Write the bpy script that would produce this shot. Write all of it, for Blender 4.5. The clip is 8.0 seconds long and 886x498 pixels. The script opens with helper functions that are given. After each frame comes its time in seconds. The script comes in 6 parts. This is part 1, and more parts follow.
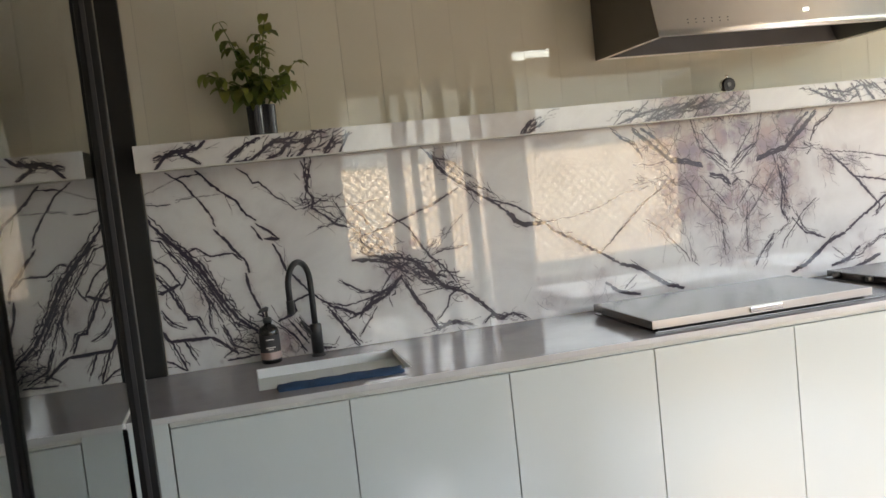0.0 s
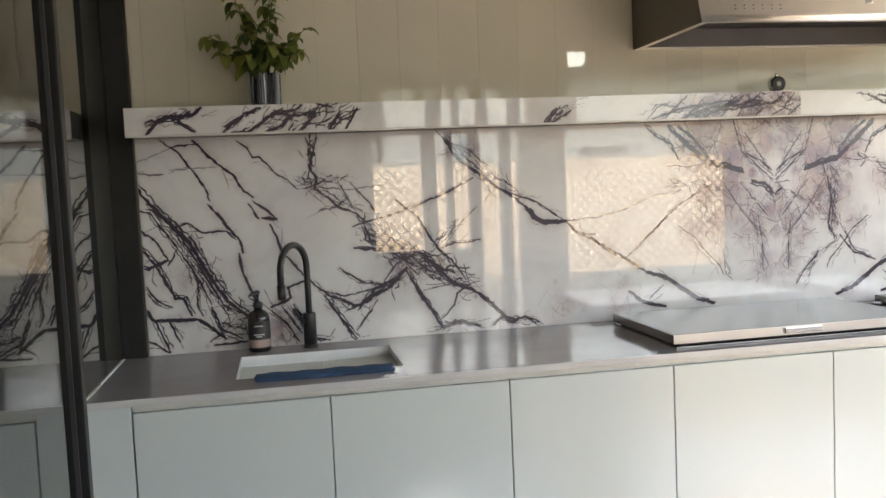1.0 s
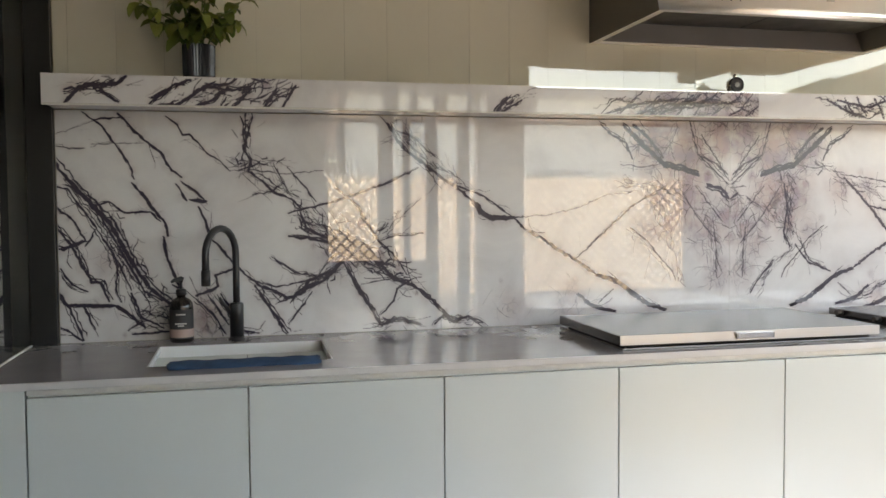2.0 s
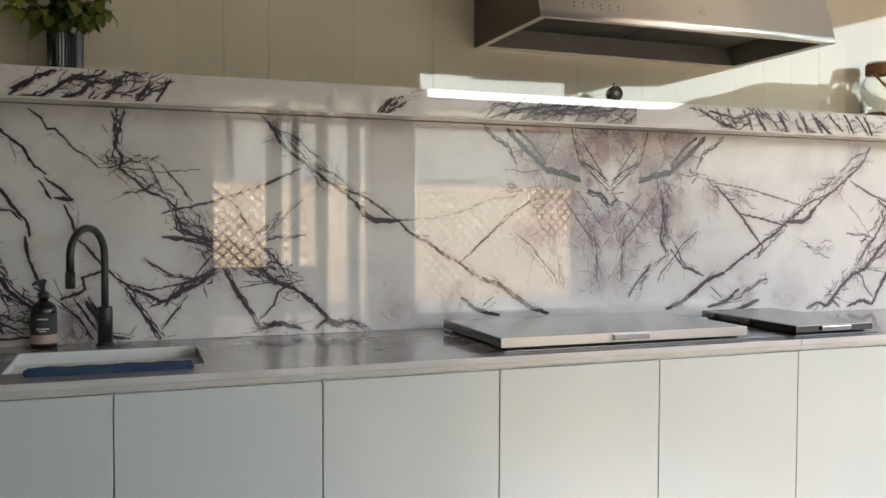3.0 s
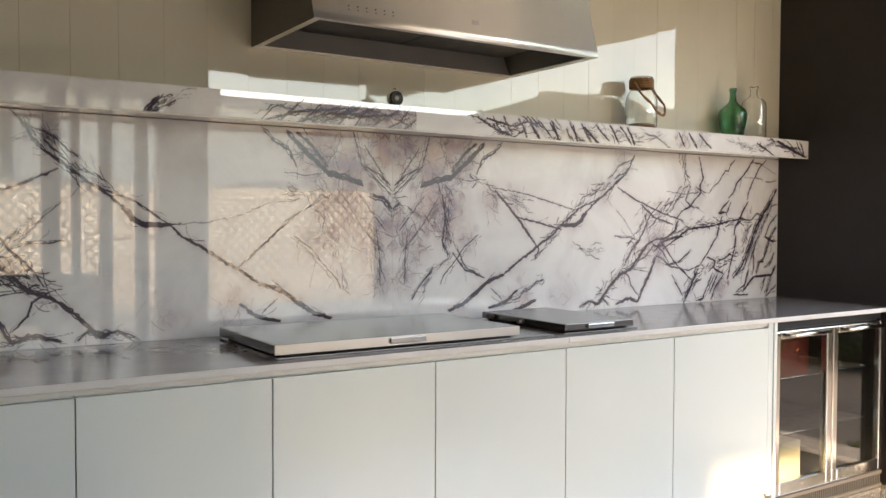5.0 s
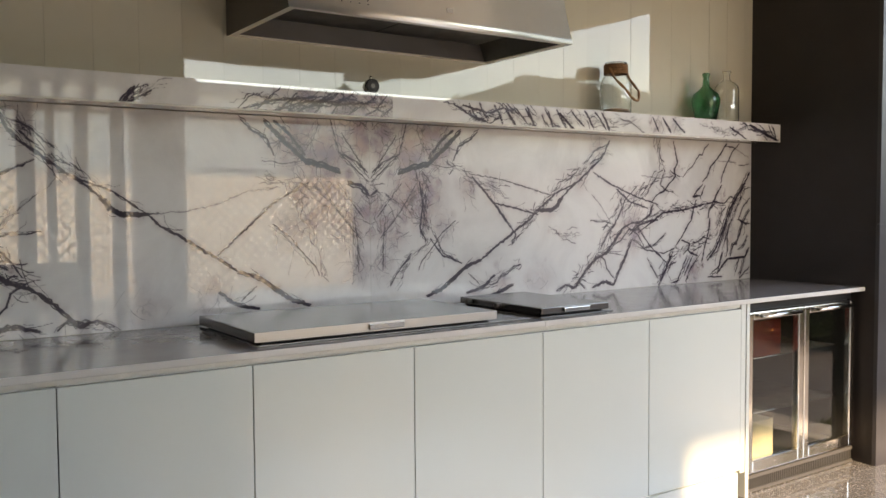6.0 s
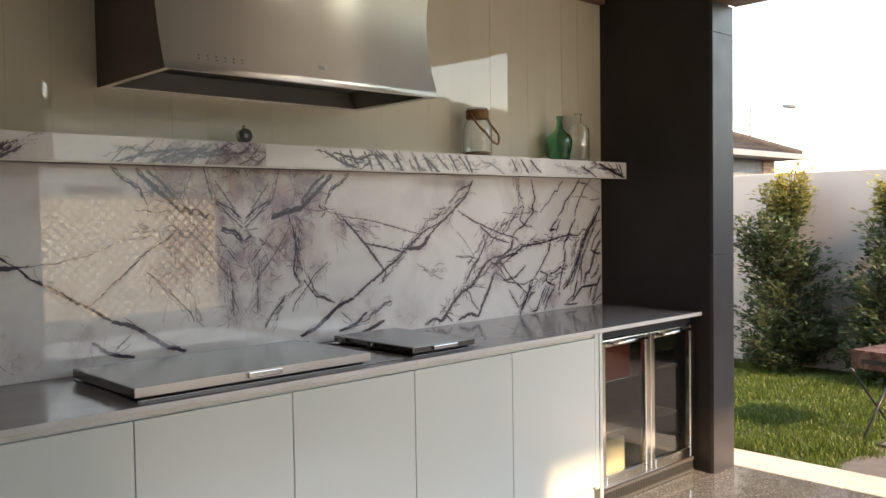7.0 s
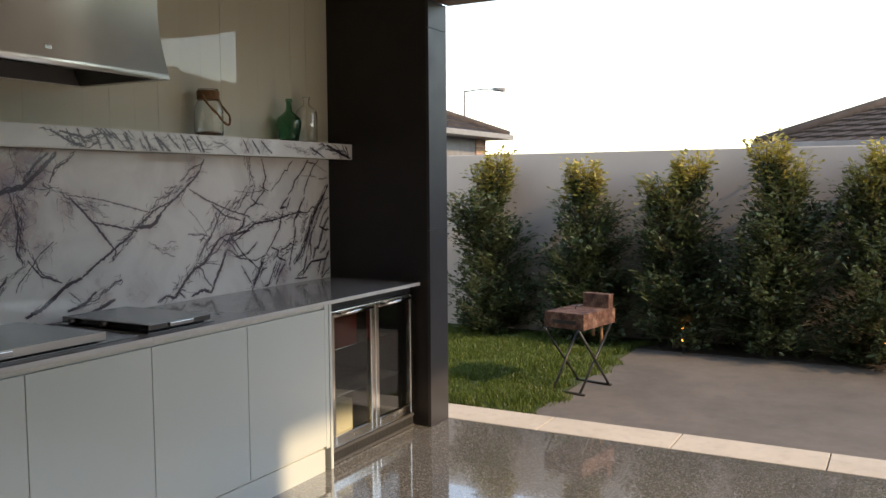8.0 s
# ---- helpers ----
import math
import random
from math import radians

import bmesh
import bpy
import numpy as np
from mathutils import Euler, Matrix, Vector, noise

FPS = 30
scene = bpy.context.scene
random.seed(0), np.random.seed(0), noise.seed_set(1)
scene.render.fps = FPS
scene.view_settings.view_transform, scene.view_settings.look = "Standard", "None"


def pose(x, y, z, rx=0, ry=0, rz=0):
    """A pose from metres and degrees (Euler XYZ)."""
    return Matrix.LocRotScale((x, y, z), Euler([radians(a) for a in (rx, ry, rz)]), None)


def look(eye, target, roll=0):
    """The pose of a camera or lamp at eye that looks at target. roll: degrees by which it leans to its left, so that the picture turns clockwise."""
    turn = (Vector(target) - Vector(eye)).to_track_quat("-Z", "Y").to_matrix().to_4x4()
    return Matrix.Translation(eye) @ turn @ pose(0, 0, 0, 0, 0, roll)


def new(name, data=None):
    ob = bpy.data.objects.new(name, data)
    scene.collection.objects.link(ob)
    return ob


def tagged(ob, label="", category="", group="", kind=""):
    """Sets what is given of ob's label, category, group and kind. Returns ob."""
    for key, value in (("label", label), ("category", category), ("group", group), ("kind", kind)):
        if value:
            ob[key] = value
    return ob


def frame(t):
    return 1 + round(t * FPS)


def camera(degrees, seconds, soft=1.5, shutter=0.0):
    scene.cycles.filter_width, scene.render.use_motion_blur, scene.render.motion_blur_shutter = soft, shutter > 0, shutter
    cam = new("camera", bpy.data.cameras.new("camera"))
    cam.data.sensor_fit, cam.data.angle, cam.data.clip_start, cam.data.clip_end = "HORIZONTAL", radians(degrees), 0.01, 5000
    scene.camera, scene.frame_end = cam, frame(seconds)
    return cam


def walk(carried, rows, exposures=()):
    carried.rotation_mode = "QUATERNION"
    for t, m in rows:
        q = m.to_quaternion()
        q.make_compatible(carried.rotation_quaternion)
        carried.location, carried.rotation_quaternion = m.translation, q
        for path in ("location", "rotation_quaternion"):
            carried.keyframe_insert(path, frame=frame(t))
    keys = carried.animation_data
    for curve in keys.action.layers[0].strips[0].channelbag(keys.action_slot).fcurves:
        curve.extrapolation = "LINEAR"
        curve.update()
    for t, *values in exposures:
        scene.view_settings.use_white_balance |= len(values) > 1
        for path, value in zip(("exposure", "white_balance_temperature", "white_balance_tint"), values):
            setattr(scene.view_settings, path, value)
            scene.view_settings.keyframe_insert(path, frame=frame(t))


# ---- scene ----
cam = camera(54.8, 8.0)
PATH = [
    (0, (-2.128, -3.361, 1.529), (-1.667, -1.421, 1.364), -6.2),
    (0.5, (-2.009, -3.303, 1.499), (-1.648, -1.348, 1.287), -5.6),
    (1, (-1.958, -3.144, 1.451), (-1.591, -1.183, 1.307), -2.6),
    (1.2, (-1.931, -3.088, 1.399), (-1.555, -1.127, 1.296), -1.9),
    (2.3, (-1.836, -2.991, 1.322), (-1.326, -1.059, 1.237), 0.1),
    (2.5, (-1.827, -2.983, 1.312), (-1.259, -1.067, 1.239), 0.1),
    (3, (-1.807, -2.982, 1.308), (-1.117, -1.106, 1.237), 0.2),
    (3.5, (-1.777, -2.989, 1.311), (-0.976, -1.158, 1.233), 0.2),
    (4, (-1.749, -3.003, 1.311), (-0.845, -1.221, 1.235), 0.4),
    (4.5, (-1.718, -2.999, 1.308), (-0.701, -1.278, 1.244), 0.3),
    (4.7, (-1.703, -3.0, 1.316), (-0.649, -1.301, 1.252), 0.3),
    (5.8, (-1.691, -3.032, 1.303), (-0.578, -1.371, 1.234), -0.2),
    (6, (-1.706, -3.04, 1.32), (-0.585, -1.387, 1.221), -0.4),
    (6.5, (-1.711, -3.092, 1.395), (-0.522, -1.49, 1.262), -1.1),
    (7, (-1.829, -3.15, 1.458), (-0.46, -1.694, 1.38), -0.9),
    (7.5, (-1.983, -3.22, 1.482), (-0.408, -1.992, 1.377), -0.4),
    (8, (-2.06, -3.302, 1.497), (-0.308, -2.349, 1.347), -0.4),
]
EXPOSURES = [(0, 3.76, 9100, 17), (0.5, 3.46, 9100, 17), (1.0, 3.91, 9100, 17), (1.75, 3.76, 9100, 17), (2.5, 3.71, 9100, 17), (3.0, 3.51, 9100, 17), (3.5, 3.53, 9100, 17), (4.0, 3.41, 9100, 17), (4.5, 3.46, 9100, 17), (5.8, 3.16, 9100, 17), (6.5, 2.91, 9100, 17), (7.0, 2.79, 9100, 17), (7.5, 2.39, 8800, 16), (8.0, 1.84, 8400, 14)]
walk(cam, [(t, look(e, a, r)) for t, e, a, r in PATH], EXPOSURES)

# ---- light ----
SUN_TO = Vector((-0.105, -1.0, 0.58)).normalized()
world = bpy.data.worlds.new("World")
scene.world = world
world.use_nodes = True
wn = world.node_tree
sky = wn.nodes.new("ShaderNodeTexSky")
sky.sky_type, sky.sun_disc = "NISHITA", False
sky.sun_elevation, sky.sun_rotation = math.asin(SUN_TO.z), math.atan2(SUN_TO.x, SUN_TO.y)
sky.air_density, sky.dust_density, sky.ozone_density = 1.0, 0.25, 1.0
wn.links.new(sky.outputs[0], wn.nodes["Background"].inputs[0])
wn.nodes["Background"].inputs[1].default_value = 0.15
sun = new("sun", bpy.data.lights.new("sun", "SUN"))
sun.data.energy, sun.data.angle, sun.data.color = 1.25, radians(1.6), (1.0, 0.82, 0.6)
sun.matrix_world = look((0, -30, 20), Vector((0, -30, 20)) - SUN_TO)


# ---- materials ----
class Nodes:
    """A small builder for one node material."""

    def __init__(self, name):
        self.m = bpy.data.materials.new(name)
        self.m.use_nodes = True
        self.t = self.m.node_tree
        self.bsdf = self.t.nodes["Principled BSDF"]
        self.geo = self.t.nodes.new("ShaderNodeNewGeometry")
        self.oi = self.t.nodes.new("ShaderNodeObjectInfo")

    def plug(self, socket, value):
        if hasattr(value, "is_output"):
            self.t.links.new(value, socket)
        elif isinstance(value, tuple) and len(value) == 3 and socket.type == "RGBA":
            socket.default_value = (*value, 1)
        else:
            socket.default_value = value

    def set(self, **kw):
        for k, v in kw.items():
            self.plug(self.bsdf.inputs[k.replace("_", " ")], v)
        return self

    def place(self, scale=(1, 1, 1), shift=None, random_shift=False):
        tc = self.t.nodes.new("ShaderNodeTexCoord")
        mp = self.t.nodes.new("ShaderNodeMapping")
        mp.inputs["Scale"].default_value = scale
        self.t.links.new(tc.outputs["Object"], mp.inputs["Vector"])
        if random_shift:
            mul = self.t.nodes.new("ShaderNodeMath")
            mul.operation = "MULTIPLY"
            self.plug(mul.inputs[0], self.oi.outputs["Random"])
            mul.inputs[1].default_value = 37.0
            self.plug(mp.inputs["Location"], mul.outputs[0])
        return mp.outputs[0]

    def noise(self, scale, detail=4.0, rough=0.55, vec=None, distortion=0.0):
        n = self.t.nodes.new("ShaderNodeTexNoise")
        n.inputs["Scale"].default_value, n.inputs["Detail"].default_value = scale, detail
        n.inputs["Roughness"].default_value, n.inputs["Distortion"].default_value = rough, distortion
        self.t.links.new(vec if vec is not None else self.geo.outputs["Position"], n.inputs["Vector"])
        return n.outputs[0]

    def cells(self, scale, vec=None, feature="F1"):
        n = self.t.nodes.new("ShaderNodeTexVoronoi")
        n.feature = feature
        n.inputs["Scale"].default_value = scale
        self.t.links.new(vec if vec is not None else self.geo.outputs["Position"], n.inputs["Vector"])
        return n

    def ramp(self, fac, *stops):
        r = self.t.nodes.new("ShaderNodeValToRGB")
        e = r.color_ramp.elements
        while len(e) < len(stops):
            e.new(0.5)
        for el, (p, c) in zip(e, stops):
            el.position = p
            el.color = (c, c, c, 1) if isinstance(c, (int, float)) else (*c, 1)
        self.plug(r.inputs[0], fac)
        return r.outputs[0]

    def mix(self, fac, a, b, mode="MIX"):
        x = self.t.nodes.new("ShaderNodeMix")
        x.data_type, x.blend_type = "RGBA", mode
        for i, v in ((0, fac), (6, a), (7, b)):
            self.plug(x.inputs[i], v)
        return x.outputs[2]

    def math(self, op, a, b=0.0):
        x = self.t.nodes.new("ShaderNodeMath")
        x.operation = op
        self.plug(x.inputs[0], a)
        self.plug(x.inputs[1], b)
        return x.outputs[0]

    def attr(self, name):
        a = self.t.nodes.new("ShaderNodeAttribute")
        a.attribute_name = name
        return a.outputs["Fac"]

    def bump(self, height, strength=0.2, distance=0.002):
        b = self.t.nodes.new("ShaderNodeBump")
        b.inputs["Strength"].default_value, b.inputs["Distance"].default_value = strength, distance
        self.plug(b.inputs["Height"], height)
        self.t.links.new(b.outputs[0], self.bsdf.inputs["Normal"])
        return self


def plain(name, colour, rough=0.5, metal=0.0, vary=0.12, scale=6.0, bump=0.05, grain=180.0, **kw):
    """A painted or natural surface with soft large variation and fine grain."""
    n = Nodes(name)
    big, fine = n.noise(scale, 5), n.noise(grain, 2)
    dark = tuple(c * (1 - vary) for c in colour)
    light = tuple(min(1, c * (1 + vary)) for c in colour)
    n.set(Base_Color=n.ramp(big, (0.3, dark), (0.7, light)), Metallic=metal,
          Roughness=n.ramp(n.noise(scale * 2.3, 4), (0.3, max(0.02, rough - 0.06)), (0.7, rough + 0.06)), **kw)
    if bump:
        n.bump(fine, bump, 0.001)
    return n.m


def make_marble():
    n = Nodes("veined_white_marble")
    pos = n.geo.outputs["Position"]
    fine = n.noise(90, 6, 0.7)
    mid = n.noise(14, 6, 0.65)
    vein = n.attr("vein")
    cloud = n.attr("cloud")
    v = n.math("ADD", vein, n.math("MULTIPLY", n.math("SUBTRACT", fine, 0.5), n.math("MULTIPLY", vein, 1.3)))
    v = n.ramp(v, (0.07, 0.0), (0.4, 1.0))
    # hair-line network inside the stained zones
    warp = n.t.nodes.new("ShaderNodeVectorMath")
    warp.operation = "ADD"
    wob = n.t.nodes.new("ShaderNodeTexNoise")
    wob.inputs["Scale"].default_value, wob.inputs["Detail"].default_value = 9.0, 4.0
    n.t.links.new(pos, wob.inputs["Vector"])
    amp = n.t.nodes.new("ShaderNodeVectorMath")
    amp.operation = "SCALE"
    amp.inputs["Scale"].default_value = 0.11
    n.t.links.new(wob.outputs["Color"], amp.inputs[0])
    n.t.links.new(pos, warp.inputs[0])
    n.t.links.new(amp.outputs[0], warp.inputs[1])
    flat = n.t.nodes.new("ShaderNodeVectorMath")
    flat.operation = "MULTIPLY"
    flat.inputs[1].default_value = (1.0, 0.0, 0.72)
    n.t.links.new(warp.outputs[0], flat.inputs[0])
    hair = n.ramp(n.cells(21, flat.outputs[0], "DISTANCE_TO_EDGE").outputs["Distance"], (0.0, 1.0), (0.05, 0.0))
    hair = n.math("MULTIPLY", hair, n.math("MULTIPLY", n.ramp(cloud, (0.12, 0.0), (0.55, 0.9)), n.ramp(n.noise(11, 4), (0.42, 0.0), (0.62, 1.0))))
    v = n.math("MAXIMUM", v, hair)
    c = n.math("MULTIPLY", cloud, n.ramp(mid, (0.34, 0.3), (0.64, 1.0)))
    c = n.math("MINIMUM", n.math("MULTIPLY", c, 1.5), 0.95)
    white = n.ramp(n.noise(3.0, 5, 0.6, distortion=0.6), (0.3, (0.6, 0.585, 0.58)), (0.55, (0.73, 0.72, 0.705)), (0.75, (0.66, 0.64, 0.64)))
    stain = n.mix(n.ramp(n.noise(9, 5), (0.35, 0.0), (0.65, 1.0)), (0.27, 0.22, 0.27), (0.46, 0.34, 0.32))
    col = n.mix(c, white, stain)
    col = n.mix(v, col, n.mix(fine, (0.02, 0.016, 0.025), (0.075, 0.06, 0.085)))
    n.set(Base_Color=col, Roughness=0.016, IOR=1.85)
    return n.m


def make_terrazzo():
    n = Nodes("polished_exposed_aggregate")
    vc = n.cells(110)
    stone = n.ramp(vc.outputs["Color"], (0.2, (0.035, 0.035, 0.037)), (0.5, (0.2, 0.196, 0.19)), (0.82, (0.5, 0.488, 0.47)))
    edge = n.ramp(vc.outputs["Distance"], (0.3, 0.0), (0.55, 1.0))
    col = n.mix(edge, stone, (0.195, 0.191, 0.185))
    col = n.mix(n.ramp(n.noise(1.3, 4), (0.35, 0.0), (0.75, 0.3)), col, (0.06, 0.058, 0.056))
    n.set(Base_Color=col, Roughness=n.ramp(n.noise(2.5, 4), (0.3, 0.05), (0.8, 0.14)), IOR=1.8, Coat_Weight=1.0, Coat_IOR=1.7, Coat_Roughness=0.03)
    return n.m


def make_steel(name, colour, rough, stretch, spread=0.02, groove=0.0):
    """Brushed metal: long fine streaks across one axis."""
    n = Nodes(name)
    streak = n.noise(1.0, 6, 0.6, vec=n.place(stretch))
    n.set(Base_Color=n.mix(n.noise(5, 4), colour, tuple(c * 0.86 for c in colour)), Metallic=1.0,
          Roughness=n.ramp(streak, (0.25, rough - spread), (0.75, rough + spread)))
    if groove:
        n.bump(streak, groove, 0.0006)
    return n.m


def make_concrete(name, a, b, scale=1.6, crack=0.0):
    n = Nodes(name)
    col = n.ramp(n.noise(scale, 8, 0.65, distortion=0.4), (0.3, a), (0.7, b))
    col = n.mix(n.ramp(n.noise(scale * 7, 6), (0.5, 0.0), (0.75, 0.35)), col, tuple(c * 0.62 for c in a))
    n.set(Base_Color=col, Roughness=n.ramp(n.noise(9, 4), (0.3, 0.55), (0.7, 0.8)))
    n.bump(n.noise(140, 4), 0.25, 0.003)
    return n.m


def make_leaf(name, dark, mid, tip):
    """Leaves: shade of green by clump, tip colour for new growth and painted sun."""
    n = Nodes(name)
    rnd = n.geo.outputs["Random Per Island"]
    col = n.ramp(rnd, (0.0, dark), (0.6, mid), (1.0, tuple(c * 1.5 for c in mid)))
    col = n.mix(n.attr("young_or_lit"), col, n.mix(rnd, tip, tuple(c * 0.7 for c in tip)))
    n.set(Base_Color=col, Roughness=0.42, Transmission_Weight=0.0)
    tr = n.t.nodes.new("ShaderNodeBsdfTranslucent")
    n.plug(tr.inputs[0], n.mix(0.3, col, (0.25, 0.3, 0.06)))
    ms = n.t.nodes.new("ShaderNodeMixShader")
    ms.inputs[0].default_value = 0.3
    n.t.links.new(n.bsdf.outputs[0], ms.inputs[1])
    n.t.links.new(tr.outputs[0], ms.inputs[2])
    n.t.links.new(ms.outputs[0], n.t.nodes["Material Output"].inputs[0])
    return n.m


def make_glass(name, colour, rough=0.0, ior=1.5):
    n = Nodes(name)
    n.set(Base_Color=colour, Roughness=rough, IOR=ior, Transmission_Weight=1.0)
    return n.m


def make_tile():
    n = Nodes("glossy_cream_tile")
    col = n.mix(n.oi.outputs["Random"], (0.6, 0.565, 0.46), (0.63, 0.595, 0.485))
    col = n.mix(n.ramp(n.noise(6, 5), (0.4, 0.0), (0.8, 0.12)), col, (0.46, 0.43, 0.35))
    n.set(Base_Color=col, Roughness=0.02, IOR=1.5)
    n.bump(n.noise(4, 2), 0.02, 0.004)
    return n.m


def make_brick():
    n = Nodes("brown_brickwork")
    b = n.t.nodes.new("ShaderNodeTexBrick")
    b.inputs["Scale"].default_value = 1.0
    b.inputs["Brick Width"].default_value, b.inputs["Row Height"].default_value = 0.24, 0.086
    b.inputs["Mortar Size"].default_value = 0.006
    n.plug(b.inputs["Color1"], (0.27, 0.15, 0.1))
    n.plug(b.inputs["Color2"], (0.36, 0.21, 0.14))
    n.plug(b.inputs["Mortar"], (0.42, 0.38, 0.33))
    tc = n.place()
    mp = n.t.nodes.new("ShaderNodeMapping")
    mp.inputs["Rotation"].default_value = (radians(90), 0, 0)
    n.t.links.new(tc, mp.inputs[0])
    n.t.links.new(mp.outputs[0], b.inputs["Vector"])
    n.set(Base_Color=b.outputs[0], Roughness=0.85)
    n.bump(b.outputs["Fac"], -0.5, 0.004)
    return n.m


def make_rust():
    n = Nodes("rusted_painted_steel")
    k = n.noise(16, 7, 0.65)
    n.set(Base_Color=n.ramp(k, (0.3, (0.04, 0.02, 0.016)), (0.5, (0.11, 0.05, 0.036)), (0.7, (0.24, 0.15, 0.1))),
          Roughness=0.75, Metallic=n.ramp(k, (0.4, 0.4), (0.6, 0.0)))
    n.bump(n.noise(80, 5), 0.4, 0.003)
    return n.m


M = {}
M["marble"] = make_marble()
M["tile"] = make_tile()
M["grout"] = plain("cream_grout", (0.44, 0.4, 0.335), 0.85)
M["door"] = plain("pale_grey_green_satin_lacquer", (0.55, 0.59, 0.565), 0.16, vary=0.015, scale=1.5, bump=0.015, grain=60)
M["carcass"] = plain("pale_cabinet_board", (0.66, 0.68, 0.63), 0.45, vary=0.03)
M["gap"] = plain("shadow_gap_board", (0.4, 0.4, 0.36), 0.6)
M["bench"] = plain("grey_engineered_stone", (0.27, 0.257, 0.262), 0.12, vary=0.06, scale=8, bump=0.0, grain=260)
M["bench_front"] = plain("paler_bench_edge", (0.56, 0.55, 0.53), 0.2, vary=0.05, bump=0.0)
M["seal"] = plain("pale_silicone_seal", (0.8, 0.8, 0.77), 0.3, vary=0.03)
M["bench_edge"] = plain("pale_stone_edge", (0.62, 0.61, 0.56), 0.25, vary=0.04)
M["steel"] = make_steel("brushed_stainless_steel", (0.97, 0.915, 0.845), 0.34, (3, 3, 240), 0.03, 0.7)
# Lid steel, its colour darkened against the pale marble it reflects.
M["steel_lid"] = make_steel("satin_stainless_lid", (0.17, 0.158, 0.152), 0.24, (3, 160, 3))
# Darker steel; on the hood's sides and top the shade is in this colour.
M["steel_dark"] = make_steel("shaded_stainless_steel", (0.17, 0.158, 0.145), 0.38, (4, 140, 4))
# Brighter copy of the lid steel, light put into its colour.
M["lid_edge"] = make_steel("brightened_lid_edge", (0.5, 0.475, 0.45), 0.34, (3, 3, 160))
M["chrome"] = make_steel("polished_steel", (0.72, 0.7, 0.67), 0.12, (3, 3, 90), 0.04)
# Steel plinth coloured near-black, as if mirroring a dark floor.
M["plinth"] = plain("dark_plinth_paint", (0.07, 0.068, 0.065), 0.35, vary=0.05)
M["bronze"] = make_steel("warm_polished_steel_frame", (0.86, 0.81, 0.73), 0.16, (60, 60, 3), 0.05)
# Underside steel with the recess's shade put into its near-black colour.
M["hood_inside"] = plain("recess_shade_steel", (0.06, 0.055, 0.05), 0.45, metal=0.5)
M["black"] = plain("matt_black_metal", (0.018, 0.018, 0.019), 0.38, vary=0.2)
M["black_frame"] = plain("black_powder_coat", (0.009, 0.009, 0.009), 0.45, vary=0.2)
M["clad"] = plain("dark_brown_cladding", (0.017, 0.013, 0.0125), 0.5, vary=0.2, scale=3)
M["clad_grey"] = plain("charcoal_cladding_panel", (0.042, 0.04, 0.044), 0.42, vary=0.12, scale=3)
M["terrazzo"] = make_terrazzo()
M["paver"] = make_concrete("cream_stone_paver", (0.52, 0.46, 0.38), (0.66, 0.59, 0.5), 2.0)
M["slab"] = make_concrete("weathered_concrete", (0.11, 0.096, 0.084), (0.185, 0.162, 0.142), 0.8)
M["render"] = plain("rendered_wall_paint", (0.44, 0.39, 0.355), 0.85, vary=0.06, scale=1.2, bump=0.3, grain=70)
M["pale_render"] = plain("pale_cream_render", (0.74, 0.71, 0.63), 0.85, vary=0.04, scale=1.2, bump=0.2, grain=70)
M["wall"] = plain("painted_plaster", (0.5, 0.47, 0.42), 0.75, vary=0.05)
M["timber"] = plain("stained_timber_lining", (0.16, 0.085, 0.055), 0.45, vary=0.25, scale=3)
M["ceiling"] = plain("white_ceiling_board", (0.8, 0.78, 0.74), 0.7, vary=0.03)
M["soil"] = plain("dark_garden_soil", (0.045, 0.032, 0.024), 0.95, vary=0.4, scale=12, bump=0.8, grain=40)
M["turf"] = plain("turf_thatch", (0.05, 0.075, 0.02), 0.95, vary=0.4, scale=9, bump=0.8, grain=60)
M["grass"] = make_leaf("grass_blades", (0.03, 0.062, 0.012), (0.06, 0.105, 0.018), (0.22, 0.25, 0.05))
# Last hedge colour paints the sun's gold on the treetops.
M["hedge"] = make_leaf("hedge_leaves", (0.024, 0.042, 0.024), (0.072, 0.102, 0.052), (0.62, 0.48, 0.1))
M["basil"] = make_leaf("basil_leaves", (0.035, 0.07, 0.012), (0.1, 0.16, 0.03), (0.34, 0.33, 0.07))
M["bark"] = plain("twig_bark", (0.1, 0.075, 0.05), 0.9, vary=0.3, scale=30, bump=0.5)
M["glass"] = make_glass("clear_glass", (0.97, 0.98, 0.96))
M["glass_green"] = make_glass("green_bottle_glass", (0.3, 0.64, 0.44), 0.01)
M["glass_door"] = make_glass("door_glass", (0.8, 0.84, 0.82), 0.0, 1.9)
M["fridge_glass"] = make_glass("tinted_fridge_glass", (0.5, 0.53, 0.52), 0.0, 1.55)
M["rope"] = plain("twisted_jute_rope", (0.23, 0.12, 0.055), 0.9, vary=0.35, scale=120, bump=0.8)
M["sink"] = plain("white_sink_ceramic", (0.78, 0.78, 0.77), 0.2, vary=0.02)
M["cloth"] = plain("blue_microfibre_cloth", (0.022, 0.06, 0.125), 0.95, vary=0.25, scale=25, bump=0.8, grain=300)
M["amber"] = plain("very_dark_bottle_plastic", (0.014, 0.011, 0.01), 0.16, vary=0.2)
M["label"] = plain("charcoal_paper_label", (0.03, 0.028, 0.03), 0.6)
M["label_tan"] = plain("blush_paper_label_band", (0.42, 0.3, 0.26), 0.6)
M["ink"] = plain("pale_ink", (0.6, 0.58, 0.55), 0.6)
# Near-black stand-in for shade: unlit room, gaps under lids, behind grille slats.
M["dark"] = plain("shade_black", (0.02, 0.02, 0.02), 0.7)
